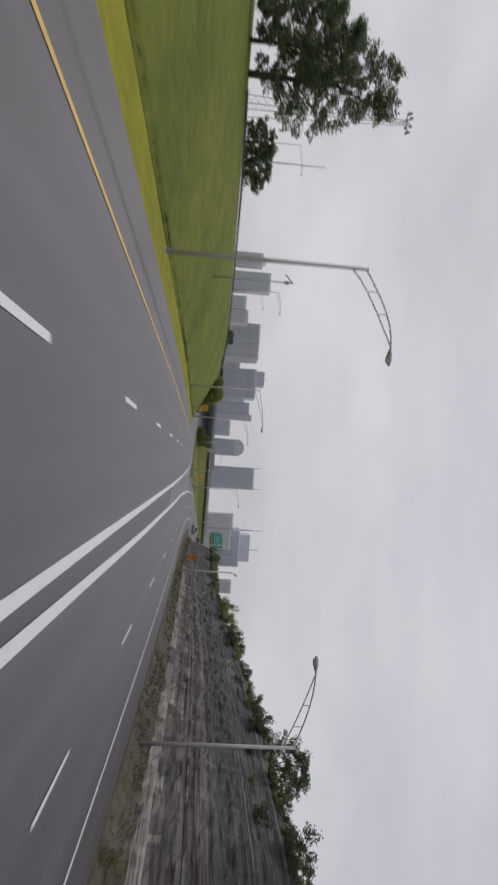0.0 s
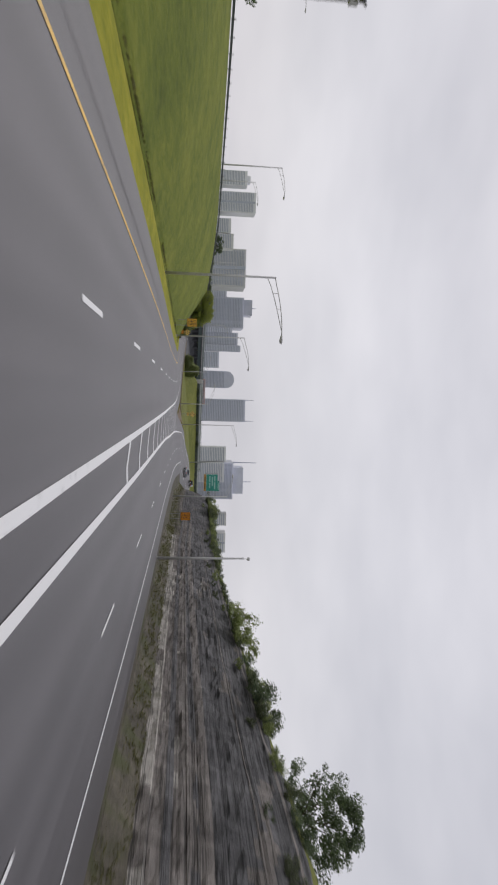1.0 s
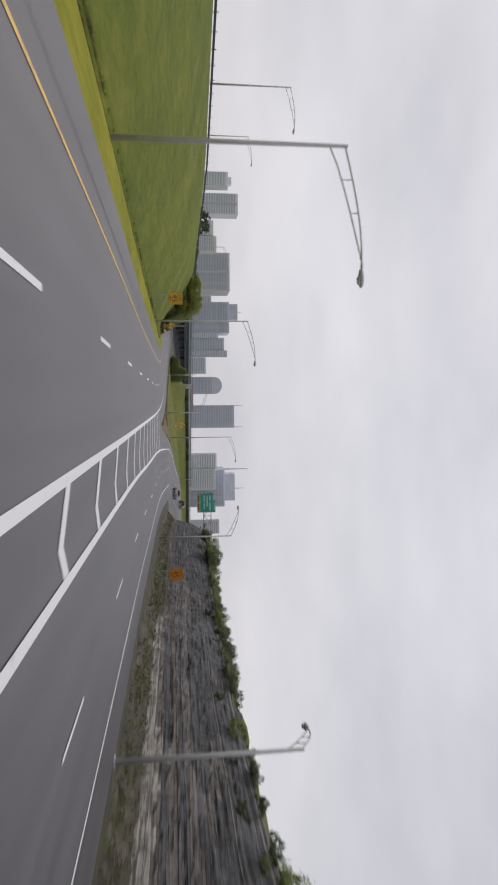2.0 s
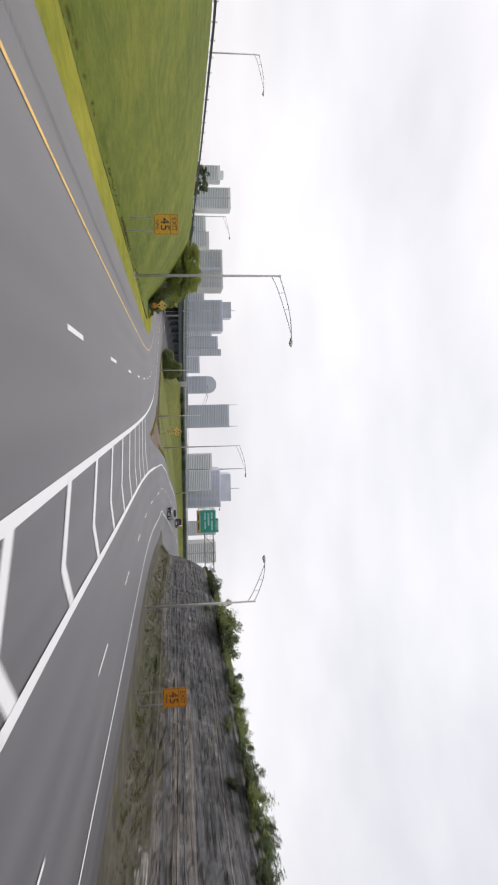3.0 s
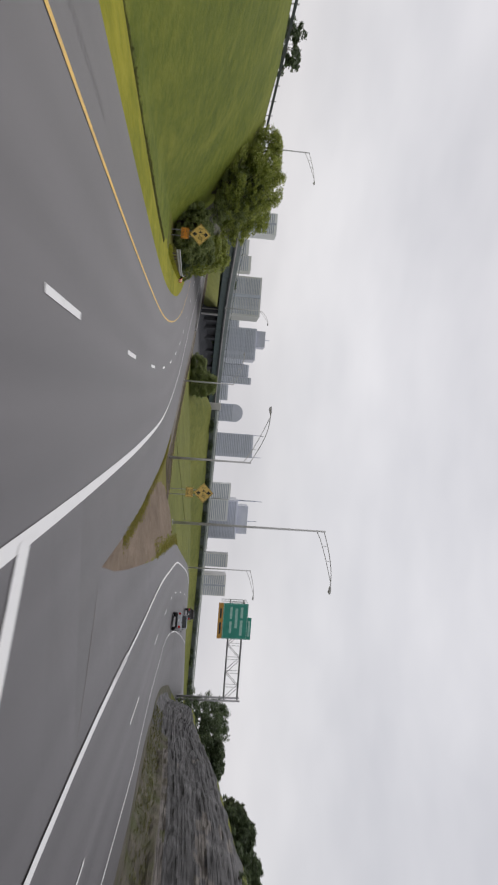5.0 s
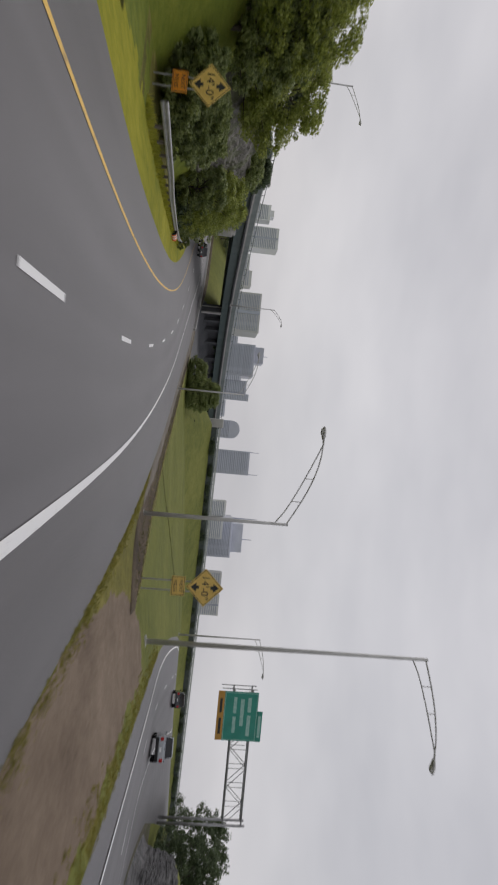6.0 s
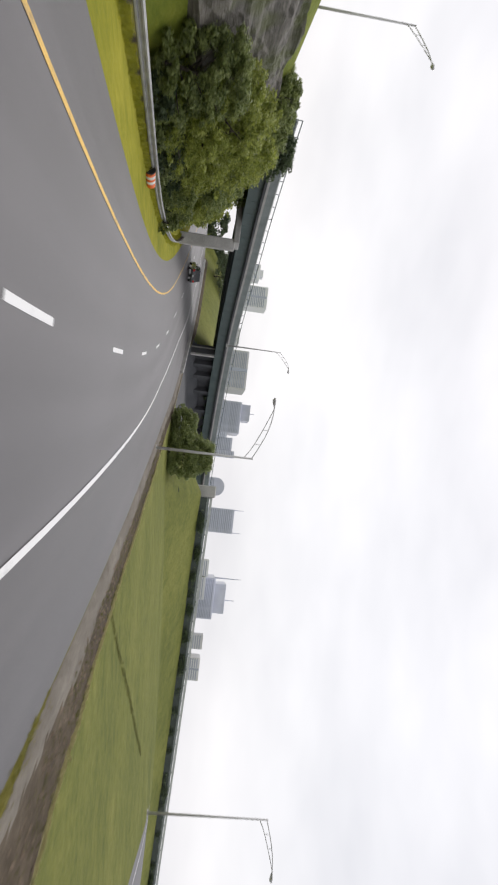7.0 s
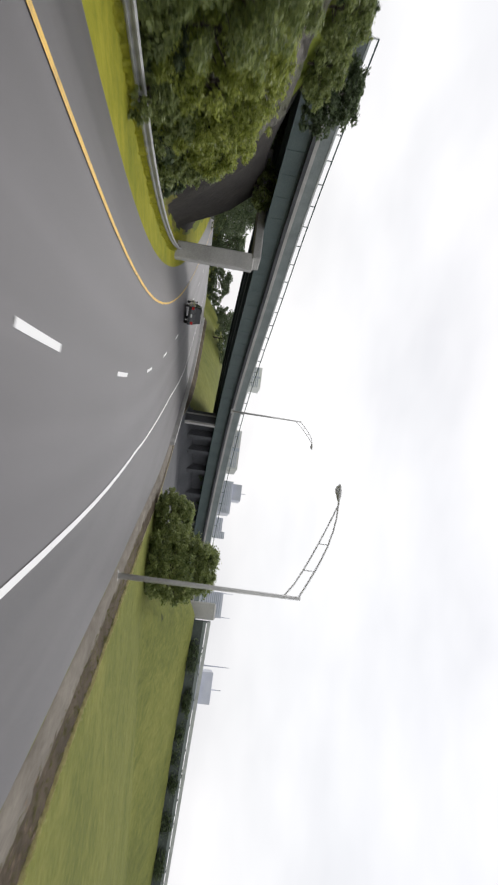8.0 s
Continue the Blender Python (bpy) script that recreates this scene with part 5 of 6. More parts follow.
tagged(part("parapet_end", bm, CONCRETE), "pale concrete parapet block at the end of the railing", "parapet")


# ---------------- skyline ----------------
def tower(slope0, slope1, rise, dist, mat, floors, depth=0.8, label="grey high-rise tower in the hazy skyline", glass=HAZED_TOWER_GLASS, setback=None, spires=(), arch=False, split=False):
    x0, x1 = 2.06 + slope0 * (dist - 36.5), 2.06 + slope1 * (dist - 36.5)
    top = 2.7 + rise * (dist - 36.5)
    w = x1 - x0
    e = thing("high_rise", label, "high-rise", pose((x0 + x1) / 2, dist, 0), "skyline towers")
    bm = bmesh.new()
    if arch:
        r = w / 2
        pr = [(-r, -20), (r, -20), (r, top - r * 0.9)] + [(r * math.cos(a), top - r * 0.9 + 0.9 * r * math.sin(a)) for a in [math.pi * k / 12 for k in range(1, 12)]] + [(-r, top - r * 0.9)]
        vs = [bm.verts.new((px, 0, pz)) for px, pz in pr]
        fc = bm.faces.new(vs)
        ext = bmesh.ops.extrude_face_region(bm, geom=[fc])
        bmesh.ops.translate(bm, verts=[v for v in ext["geom"] if isinstance(v, bmesh.types.BMVert)], vec=(0, w * depth, 0))
        bmesh.ops.recalc_face_normals(bm, faces=bm.faces)
    else:
        box(bm, -w / 2, 0, -20, w / 2, w * depth, top, w * 0.01)
    part("tower_body", bm, mat, e)
    zmin = 20.0
    hb = top - (w * 0.5 if arch else 0) - 4
    n = floors * 2
    bm = bmesh.new()
    fh = (hb - zmin) / n
    gaps = [(-w * 0.46, w * 0.46)] if not split else [(-w * 0.46, -w * 0.06), (w * 0.06, w * 0.46)]
    bms = []
    for (a, b) in gaps:
        bm2 = bmesh.new()
        box(bm2, a, -w * 0.012, 0, b, 0.02, fh * 0.52)
        bms.append(bm2)
    bm.free()
    firsts = [part("window_band", q, glass, e) for q in bms]
    for q in firsts:
        q.matrix_basis = Matrix.Translation((0, 0, zmin))
        for k in range(1, n):
            share("window_band", q.data, e, Matrix.Translation((0, 0, zmin + fh * k)))
    if split:
        bm = bmesh.new()
        box(bm, -w * 0.045, -w * 0.02, 0, w * 0.045, 0.02, top - 2)
        part("service_core", bm, glass, e)
    if setback:
        sx0, sx1, sr = setback
        bm = bmesh.new()
        box(bm, -w / 2 + sx0 * w, w * 0.1, top - 1, -w / 2 + sx1 * w, w * depth * 0.8, 2.7 + sr * (dist - 36.5), w * 0.01)
        part("upper_block", bm, mat, e)
    for fx, sr in spires:
        bm = bmesh.new()
        tube(bm, (-w / 2 + fx * w, w * 0.3, top - 2), (-w / 2 + fx * w, w * 0.3, 2.7 + sr * (dist - 36.5)), w * 0.022, w * 0.008, 6)
        part("spire", bm, mat, e)
    return e


tower(-0.344, -0.322, 0.083, 1300, HAZED_TOWER_PALE, 14, label="stone high-rise in the skyline, haze in its pale colour", setback=(0.3, 0.75, 0.088))
tower(-0.3125, -0.2817, 0.0974, 1300, HAZED_TOWER_PALE, 16, label="pale slab tower with dark vertical recesses", split=True)
tower(-0.272, -0.250, 0.060, 1300, HAZED_TOWER_PALE, 8, label="low pale office block in the skyline")
tower(-0.249, -0.2267, 0.0645, 1300, HAZED_TOWER_GREY, 9, label="low grey office block in the skyline")
tower(-0.2258, -0.1684, 0.0845, 1890, HAZED_TOWER_GREY, 15, label="wide grey tower with dark window bands", split=True)
tower(-0.1632, -0.1513, 0.056, 2200, HAZED_TOWER_BLUE, 9, label="small bluish block in the skyline")
tower(-0.1522, -0.1053, 0.083, 2200, HAZED_TOWER_BLUE, 15, label="stepped blue-grey tower with a narrow crown", setback=(0.05, 0.56, 0.0965), spires=((0.3, 0.1035),))
tower(-0.1053, -0.0982, 0.066, 2200, HAZED_TOWER_BLUE, 10, label="narrow blue-grey block in the skyline")
tower(-0.0982, -0.0793, 0.075, 2210, HAZED_TOWER_BLUE, 13, label="blue-grey office tower in the skyline")
tower(-0.0790, -0.0691, 0.0795, 2200, HAZED_TOWER_BLUE, 14, label="slim blue-grey tower in the skyline")
tower(-0.0683, -0.0440, 0.0468, 2200, HAZED_TOWER_BLUE, 7, label="low blue-grey block in the skyline")
tower(-0.0387, -0.0127, 0.0712, 2240, HAZED_TOWER_BLUE, 11, label="dark tower with a rounded arched top", arch=True)
tower(0.0044, 0.0393, 0.0898, 2260, HAZED_TOWER_BLUE, 15, label="dark blue tower with two corner spires", spires=((0.03, 0.104), (0.97, 0.104)))
tower(0.0791, 0.1020, 0.0619, 2200, HAZED_TOWER_PALE, 10, label="pale square office block in the skyline")
tower(0.1030, 0.1348, 0.0597, 2190, HAZED_TOWER_PALE, 9, label="pale lower block before a dark tower")
tower(0.1036, 0.1614, 0.074, 2250, HAZED_TOWER_BLUE, 14, label="broad dark tower with stepped shoulders and masts", setback=(0.14, 0.86, 0.0905), spires=((0.02, 0.112), (0.55, 0.105)))
tower(0.1837, 0.2034, 0.0652, 2200, HAZED_TOWER_GREY, 9, label="small grey block in the skyline")
tower(0.2150, 0.2465, 0.0648, 2200, HAZED_TOWER_GREY, 9, label="wide grey block in the skyline", split=True)
tower(-0.026, 0.014, 0.027, 700, TOWER_RED, 3, depth=0.3, label="low brick-red building behind the embankment")


# ---------------- plants ----------------
def leaf_mesh(name, clumps, count, size, mat, seed):
    """Many small leaves in uneven clumps: each clump is centre, radii and share."""
    rng = np.random.default_rng(seed)
    share_sum = sum(c[2] for c in clumps)
    quads = []
    for c, r, w in clumps:
        n = max(int(count * w / share_sum), 4)
        d = rng.normal(size=(n, 3))
        d /= np.linalg.norm(d, axis=1, keepdims=True)
        rad = rng.uniform(0.2, 1.0, (n, 1)) ** 0.5 * rng.uniform(0.85, 1.2, (n, 1))
        wob = 1 + 0.25 * np.sin(d[:, :1] * 5 + seed) * np.cos(d[:, 1:2] * 6)
        p = np.array(c) + d * rad * wob * np.array(r)
        face = rng.normal(size=(n, 3)) * 0.6 + d * 0.5 + np.array([0, 0, 0.75])
        a = np.cross(face, rng.normal(size=(n, 3)))
        a /= np.linalg.norm(a, axis=1, keepdims=True) + 1e-9
        b = np.cross(face, a)
        b /= np.linalg.norm(b, axis=1, keepdims=True) + 1e-9
        s = size * rng.uniform(0.55, 1.35, (n, 1))
        quads.append(np.stack([p - a * s, p + b * s * 0.55, p + a * s, p - b * s * 0.55], axis=1).reshape(-1, 3))
    v = np.concatenate(quads)
    v[:, 2] = np.maximum(v[:, 2], -0.15)
    n = len(v) // 4
    me = bpy.data.meshes.new(name)
    me.vertices.add(len(v))
    me.vertices.foreach_set("co", v.astype(np.float32).ravel())
    me.loops.add(len(v))
    me.loops.foreach_set("vertex_index", np.arange(len(v), dtype=np.int32))
    me.polygons.add(n)
    me.polygons.foreach_set("loop_start", np.arange(0, len(v), 4, dtype=np.int32))
    me.update(calc_edges=True)
    me.materials.append(mat)
    return me


def crown_clumps(height, radius, trunk, seed, n=14, flat=0.55):
    rng = random.Random(seed)
    out = []
    for i in range(n * 9):
        a = rng.uniform(0, 6.283)
        f = rng.uniform(0.05, 1.0)
        z = trunk + (height - trunk) * f
        wide = radius * (1 - abs(f - 0.4) ** 1.6 * 1.15) * rng.uniform(0.85, 1.15)
        q = wide * rng.uniform(0.25, 1.0) ** 0.6
        r = radius * rng.uniform(0.07, 0.17)
        out.append(((q * math.cos(a), q * math.sin(a), z), (r, r, r * rng.uniform(0.5, 0.9)), r * r))
    return out


def tree(name, x, y, height, radius, mat, seed, count=5200, size=0.16, trunk_share=0.3, z=None, label="leafy green tree", sparse=14, group="", category="tree"):
    zb = (ground_z(x, y) if z is None else z) - 0.1
    e = thing(name, label, category, pose(x, y, zb), group)
    rng = random.Random(seed)
    trunk = height * trunk_share
    cl = crown_clumps(height, radius, trunk, seed, sparse)
    bm = bmesh.new()
    r0 = 0.022 * height + 0.04
    p = Vector((0, 0, -0.2))
    for k in range(5):
        q = Vector((rng.uniform(-0.1, 0.1) * (k + 1) * 0.4, rng.uniform(-0.1, 0.1) * (k + 1) * 0.4, height * 0.8 * (k + 1) / 5))
        tube(bm, p, q, r0 * (1 - k / 5.6), r0 * (1 - (k + 1) / 5.6), 8)
        p = q
    for c, r, w in cl[::15]:
        s = Vector((0, 0, max(trunk * 0.8, c[2] * 0.6)))
        tube(bm, s, Vector(c), r0 * 0.32, r0 * 0.08, 5)
    part("trunk", bm, BARK, e, smooth=True)
    ob = new("crown", leaf_mesh("crown", cl, count, size, mat, seed))
    ob.parent = e
    return e


# bank side, before the curve
tree("tree", -32.5, 48.0, 13.5, 4.6, LEAF_GREY, 11, 26000, 0.11, 0.16, label="loose grey-green tree on top of the bank", sparse=34)
tree("tree", -31.5, 42.0, 9.0, 4.2, LEAF_DARK, 16, 22000, 0.11, 0.05, label="dense dark tree on top of the bank", sparse=26)
tree("tree", -33.5, 62.0, 3.6, 2.6, LEAF_DARK, 12, 11000, 0.11, 0.05, label="small dark bushy tree on top of the bank", sparse=18)
tree("tree", -30.5, 34.0, 6.5, 3.4, LEAF_DARK, 13, 13000, 0.11, 0.05, label="small dark bushy tree on top of the bank", sparse=20)
tree("tree", -50.0, 102.0, 5.2, 4.6, LEAF_DARK, 14, 9000, 0.17, 0.06, label="dark round tree behind the bank", sparse=18)
tree("tree", -40.0, 205.0, 4.0, 3.0, LEAF_DARK, 15, 6000, 0.16, 0.06, label="dark round tree behind the bank")
# behind the guardrail
BANKSIDE = "trees behind the guardrail"
tree("tree", -19.8, 197.0, 8.5 - ground_z(-19.8, 197.0), 3.1, LEAF_BRIGHT, 21, 30000, 0.085, 0.03, label="dense green tree on the bank behind the guardrail", sparse=34, group=BANKSIDE)
tree("tree", -22.6, 192.5, 8.6 - ground_z(-22.6, 192.5), 2.8, LEAF_BRIGHT, 22, 22000, 0.085, 0.03, label="dense green tree high on the bank", sparse=26, group=BANKSIDE)
tree("tree", -19.2, 190.0, 5.2, 3.0, LEAF_BRIGHT, 27, 20000, 0.08, 0.02, label="leafy shrub behind the clearance sign", sparse=24, group=BANKSIDE)
tree("tree", -22.8, 201.5, 8.0 - ground_z(-22.8, 201.5), 2.2, LEAF_GREY, 30, 15000, 0.11, 0.03, label="grey-green tree on the rocky bank", sparse=20, group=BANKSIDE)
SHRUBS = "shrubs behind the guardrail"
for i, (y, back, hgt, rad, mm, tone) in enumerate((
        (189.0, 5.6, 2.6, 1.9, LEAF_MID, "mid-green"), (192.0, 5.2, 3.2, 2.1, LEAF_MID, "mid-green"), (195.2, 5.6, 3.0, 2.0, LEAF_MID, "mid-green"), (198.0, 6.0, 2.6, 1.8, LEAF_MID, "mid-green"), (190.5, 8.6, 4.4, 2.4, LEAF_MID, "mid-green"), (202.0, 9.6, 1.8, 1.5, LEAF_GREY, "grey-green"),
        (210.0, 5.4, 3.8, 2.2, LEAF_MID, "mid-green"), (213.0, 5.2, 5.0, 2.6, LEAF_BRIGHT, "bright green"), (216.5, 5.6, 5.6, 2.8, LEAF_BRIGHT, "bright green"),
        (220.0, 5.6, 5.2, 2.7, LEAF_BRIGHT, "bright green"), (223.5, 5.4, 4.8, 2.7, LEAF_MID, "mid-green"), (227.0, 5.4, 4.6, 2.6, LEAF_BRIGHT, "bright green"),
        (230.5, 5.4, 4.4, 2.6, LEAF_BRIGHT, "bright green"), (234.0, 5.4, 4.0, 2.4, LEAF_BRIGHT, "bright green"), (237.0, 5.4, 2.6, 1.8, LEAF_MID, "mid-green"))):
    tree("shrub", main_x(-6.1, y) - back, y, hgt, rad, mm, 200 + i, 25000, 0.08, 0.0, label=tone + " leafy shrub on the bank behind the guardrail", sparse=26, group=SHRUBS, category="shrub")
for i, (x, y, hgt, rad) in enumerate(((-26.0, 221.5, 1.6, 1.8), (-28.0, 226.5, 1.6, 1.8), (-29.6, 231.5, 1.8, 1.9), (-31.0, 236.0, 1.8, 1.8), (-36.5, 254.5, 2.0, 1.8))):
    tree("shrub", x, y, hgt, rad, LEAF_MID, 230 + i, 7000, 0.095, 0.0, label="leafy green shrub high on the bank", sparse=20, group=SHRUBS, category="shrub")
rng = random.Random(31)
for i in range(16):
    y = 210 + 1.9 * i
    x = main_x(rail_path_u(y), y) - rng.uniform(1.5, 2.3)
    hgt = rng.uniform(1.1, 1.8)
    tree("shrub", x, y, hgt, hgt * 0.85, (LEAF_DARK, LEAF_MID, LEAF_MID)[i % 3], 300 + i, 4200, 0.085, 0.0, label=("dark green", "mid-green", "mid-green")[i % 3] + " weedy shrub just behind the guardrail", sparse=12, group="weeds behind the guardrail", category="shrub")
tree("shrub", main_x(-8.1, 226.5), 226.5, 1.3, 0.75, LEAF_MID, 350, 3600, 0.08, 0.0, label="green weeds growing over the guardrail", sparse=10, category="shrub")
tree("tree", -33.2, 240.0, 3.5, 2.3, LEAF_DARK, 96, 15000, 0.10, 0.1, label="loose dark tree in front of the overpass end", sparse=24)
tree("tree", -34.6, 235.0, 2.4, 2.4, LEAF_DARK, 97, 15000, 0.10, 0.1, label="dark tree on the crest beside the overpass", sparse=24)
# beyond the overpass
for i, (x, y, hgt, rad) in enumerate(((-45, 262, 5.0, 3.5), (-49, 272, 6.0, 4.0), (-41, 251, 4.0, 3.0), (-56, 284, 6.5, 4.5), (-64, 300, 7.0, 5.0), (-74, 318, 8.0, 5.0), (-44, 336, 4.0, 3.4), (-54, 332, 7.0, 5.0))):
    tree("tree", x, y, hgt, rad, LEAF_DARK, 40 + i, 9000, 0.16, 0.04, label="dark green tree beyond the overpass", group="trees beyond the overpass", sparse=20)
for i in range(11):
    x, y = -122 + 7.4 * i, 356 + 9 * math.sin(i * 2.1)
    tree("tree", x, y, 9.5 - 0.35 * i + 1.2 * math.sin(i * 1.7) - ground_z(x, y) * 0.3, 5.2, LEAF_DARK, 410 + i, 7000, 0.24, 0.02, label="dark green tree in the wood beyond the overpass", group="trees beyond the overpass", sparse=18)
for i in range(9):
    y = 303 + 2.1 * i
    x = lerp(y, [287, 298, 309, 320], [-27.4, -22, -14, -2]) - 3.6
    tree("shrub", x, y, 2.2 + 0.3 * math.sin(i * 2.3), 2.0, LEAF_DARK, 430 + i, 4500, 0.12, 0.0, label="dark shrub at the top of the slope below the overpass", group="shrubs below the overpass", sparse=14, category="shrub")
# grass side of the curve
tree("tree", -6.9, 258.0, 5.0, 2.7, LEAF_MID, 31, 52000, 0.08, 0.0, label="round leafy green tree on the grass slope", sparse=56)
tree("tree", -10.6, 262.0, 3.0, 2.3, LEAF_MID, 32, 22000, 0.09, 0.0, label="low leafy green shrub before the abutment", sparse=34)
# hill above the rock cutting
tree("tree", 42.0, 79.5, 10.2, 5.2, LEAF_DARK, 51, 22000, 0.13, 0.06, label="round dark tree above the rock cutting", sparse=28)
tree("tree", 34.0, 36.0, 6.0, 4.0, LEAF_DARK, 52, 14000, 0.12, 0.06, label="dark bushy tree above the rock cutting", sparse=22)
tree("tree", 45.5, 229.0, 7.6, 4.4, LEAF_DARK, 53, 26000, 0.11, 0.04, label="dark bushy tree beside the gantry post", sparse=22)
tree("tree", 49.0, 240.0, 8.2, 4.8, LEAF_DARK, 54, 26000, 0.12, 0.04, label="dark bushy tree beside the gantry post", sparse=22)
for i, (y, a, hgt, rad) in enumerate(((176, 9.5, 2.2, 1.8), (180, 9.0, 2.4, 1.9), (184, 10.0, 2.4, 2.0), (188, 12.0, 2.6, 2.2), (196, 14.0, 2.4, 2.2))):
    x = ramp_x(9.2, y) + a
    tree("tree", x, y, hgt, rad, (LEAF_DARK, LEAF_DARK, LEAF_GREY)[i % 3], 55 + i * 3, 10000, 0.115, 0.0, label=("dark green", "dark green", "grey-green")[i % 3] + " low tree on the hillside beside the ramp", sparse=20, group="trees beside the ramp")

for i, (y, a, hgt, rad) in enumerate(((200, 10.5, 3.0, 2.5), (204, 13.0, 3.0, 2.6))):
    tree("tree", ramp_x(9.2, y) + a, y, hgt, rad, LEAF_DARK, 81 + i, 34000, 0.10, 0.0, label="dark green low tree on top of the rock cutting", sparse=20, group="trees beside the ramp")

# shrubs along the top of the cutting
rng = random.Random(5)
shrub_sets = []
for k, mm in enumerate((LEAF_MID, LEAF_DARK, LEAF_GREY)):
    cl = [((rng.uniform(-1.4, 1.4), rng.uniform(-1.4, 1.4), rng.uniform(-0.2, 1.2) ** 2), (rng.uniform(0.25, 0.7),) * 2 + (rng.uniform(0.25, 0.6),), 1.0) for _ in range(22)]
    shrub_sets.append((leaf_mesh("foliage", cl, 3600, 0.085, mm, 60 + k), cl))
for i in range(258):
    y = -18 + 0.92 * i + rng.uniform(-0.5, 0.5)
    off = rng.uniform(-0.6, 1.4)
    x = rock_base(y) + lerp(y, [150, 190], [ROCK_BACK, ROCK_BACK * 1.4]) + off
    zt = rock_foot_z(y) + ROCK_TOP * min(rock_height(y), 1.1) - 0.1
    z = ground_z(x, y) if y > 172 or off > 1.2 else max(zt, ground_z(x, y))
    k = (2, 1, 0, 2)[i % 4] if y < 150 else 1 + i % 2
    me, cl = shrub_sets[k]
    s = rng.choice((0.24, 0.3, 0.36, 0.45, 0.6)) * rng.uniform(0.8, 1.2) * lerp(y, [20, 40, 95, 105, 150, 165], [1.0, 1.2, 1.25, 1.5, 1.5, 1.05]) * (0.45 + 1.1 * max(0.0, 0.35 + 1.3 * noise.noise(Vector((y * 0.11, 0.0, 83.0)))))
    e = thing("shrub", ("green", "dark green", "grey-green")[k] + " shrub along the top of the rock cutting", "shrub", pose(x, y, z - 0.15, 0, 0, rng.uniform(0, 360)), "shrubs above the cutting")
    ob = new("foliage", me)
    ob.parent = e
    ob.matrix_basis = Matrix.Diagonal((s, s, s, 1))
    bm = bmesh.new()
    for c, r, w in cl[:4]:
        tube(bm, (0, 0, -0.1), (c[0] * s, c[1] * s, max(c[2], 0.2) * s), 0.03, 0.012, 5)
    part("stem", bm, BARK, e)

# creepers that hang over the upper edge of the cutting
for i in range(40):
    y = -10 + 4.0 * i + rng.uniform(-0.6, 0.6)
    drop = rng.uniform(0.2, 1.5)
    k = (i * 5) % 3
    me, cl = shrub_sets[k]
    s = rng.uniform(0.2, 0.36)
    x = rock_base(y) + ROCK_BACK * lerp(y, [150, 160], [1, 1.3]) - 0.25 - 0.22 * drop
    z = rock_foot_z(y) + ROCK_TOP * min(rock_height(y), 1.1) - drop
    e = thing("creeper", ("green", "dark green", "grey-green")[k] + " creeper hanging over the edge of the rock cutting", "creeper", pose(x, y, z, 0, -35, rng.uniform(-30, 30)), "creepers on the cutting")
    ob = new("foliage", me)
    ob.parent = e
    ob.matrix_basis = Matrix.Diagonal((s * 0.7, s * 1.5, s, 1))

# hedge behind the embankment railing
cl = []
for x, y in crest[1:]:
    if rng.random() < 0.85:
        cl.append(((x + rng.uniform(-1, 1), y + 0.3 + rng.uniform(0, 1.2), 6.5 + rng.uniform(0, 0.3)), (1.7, 0.5, rng.uniform(0.4, 0.8)), 1.0))
hedge = new("hedge", leaf_mesh("hedge", cl, 30000, 0.12, LEAF_DARK, 78))
tagged(hedge, "low dark hedge along the embankment railing", "hedge", kind="stuff")


# grass tufts along the verges
def tufts(name, spots, height, mat, label, seed, jitter=0.12):
    r = random.Random(seed)
    vs, fs = [], []
    for x, y, z in spots:
        for _ in range(4):
            a = r.uniform(0, 6.283)
            hh = height * r.uniform(0.5, 1.3)
            w = 0.025 + 0.02 * r.random()
            ox, oy = r.uniform(-jitter, jitter), r.uniform(-jitter, jitter)
            b = len(vs)
            vs += [(x + ox - w * math.cos(a), y + oy - w * math.sin(a), z - 0.03), (x + ox + w * math.cos(a), y + oy + w * math.sin(a), z - 0.03), (x + ox + r.uniform(-0.5, 0.5) * hh, y + oy + r.uniform(-0.5, 0.5) * hh, z + hh)]
            fs.append((b, b + 1, b + 2))
    return tagged(from_lists(name, vs, fs, mat), label, "grass", kind="stuff")


spots = []
for _ in range(13000):
    y = rng.uniform(-6, 178)
    if noise.noise(Vector((y * 0.35, 0.0, 51.0))) + 0.6 * noise.noise(Vector((y * 1.3, 0.0, 52.0))) < -0.8:
        continue
    x = left_edge(y)[0] - rng.gauss(2.2, 0.05) - 0.12 * noise.noise(Vector((y * 0.12, 0.0, 53.0)))
    spots.append((x, y, ground_z(x, y)))
tufts("ditch_weeds", spots, 0.075, LEAF_OLIVE, "low dark weeds along the bottom of the shallow ditch", 6)
spots = []
for _ in range(600):
    q = rng.random()
    x, y = 2.9 + 12.6 * q + rng.gauss(0, 0.09), 211.6 + 20.4 * q + rng.gauss(0, 0.2)
    spots.append((x, y, ground_z(x, y)))
tufts("furrow_weeds", spots, 0.04, LEAF_OLIVE, "olive weeds in a shallow furrow across the grass", 8)
spots = []
for _ in range(5000):
    y = rng.uniform(186, 258)
    x = main_x(rail_path_u(y), y) + rng.gauss(-0.1, 0.16)
    spots.append((x, y, ground_z(x, y)))
tufts("rail_grass", spots, 0.22, BLADES, "long bright grass growing round the guardrail posts", 9)
cl = []
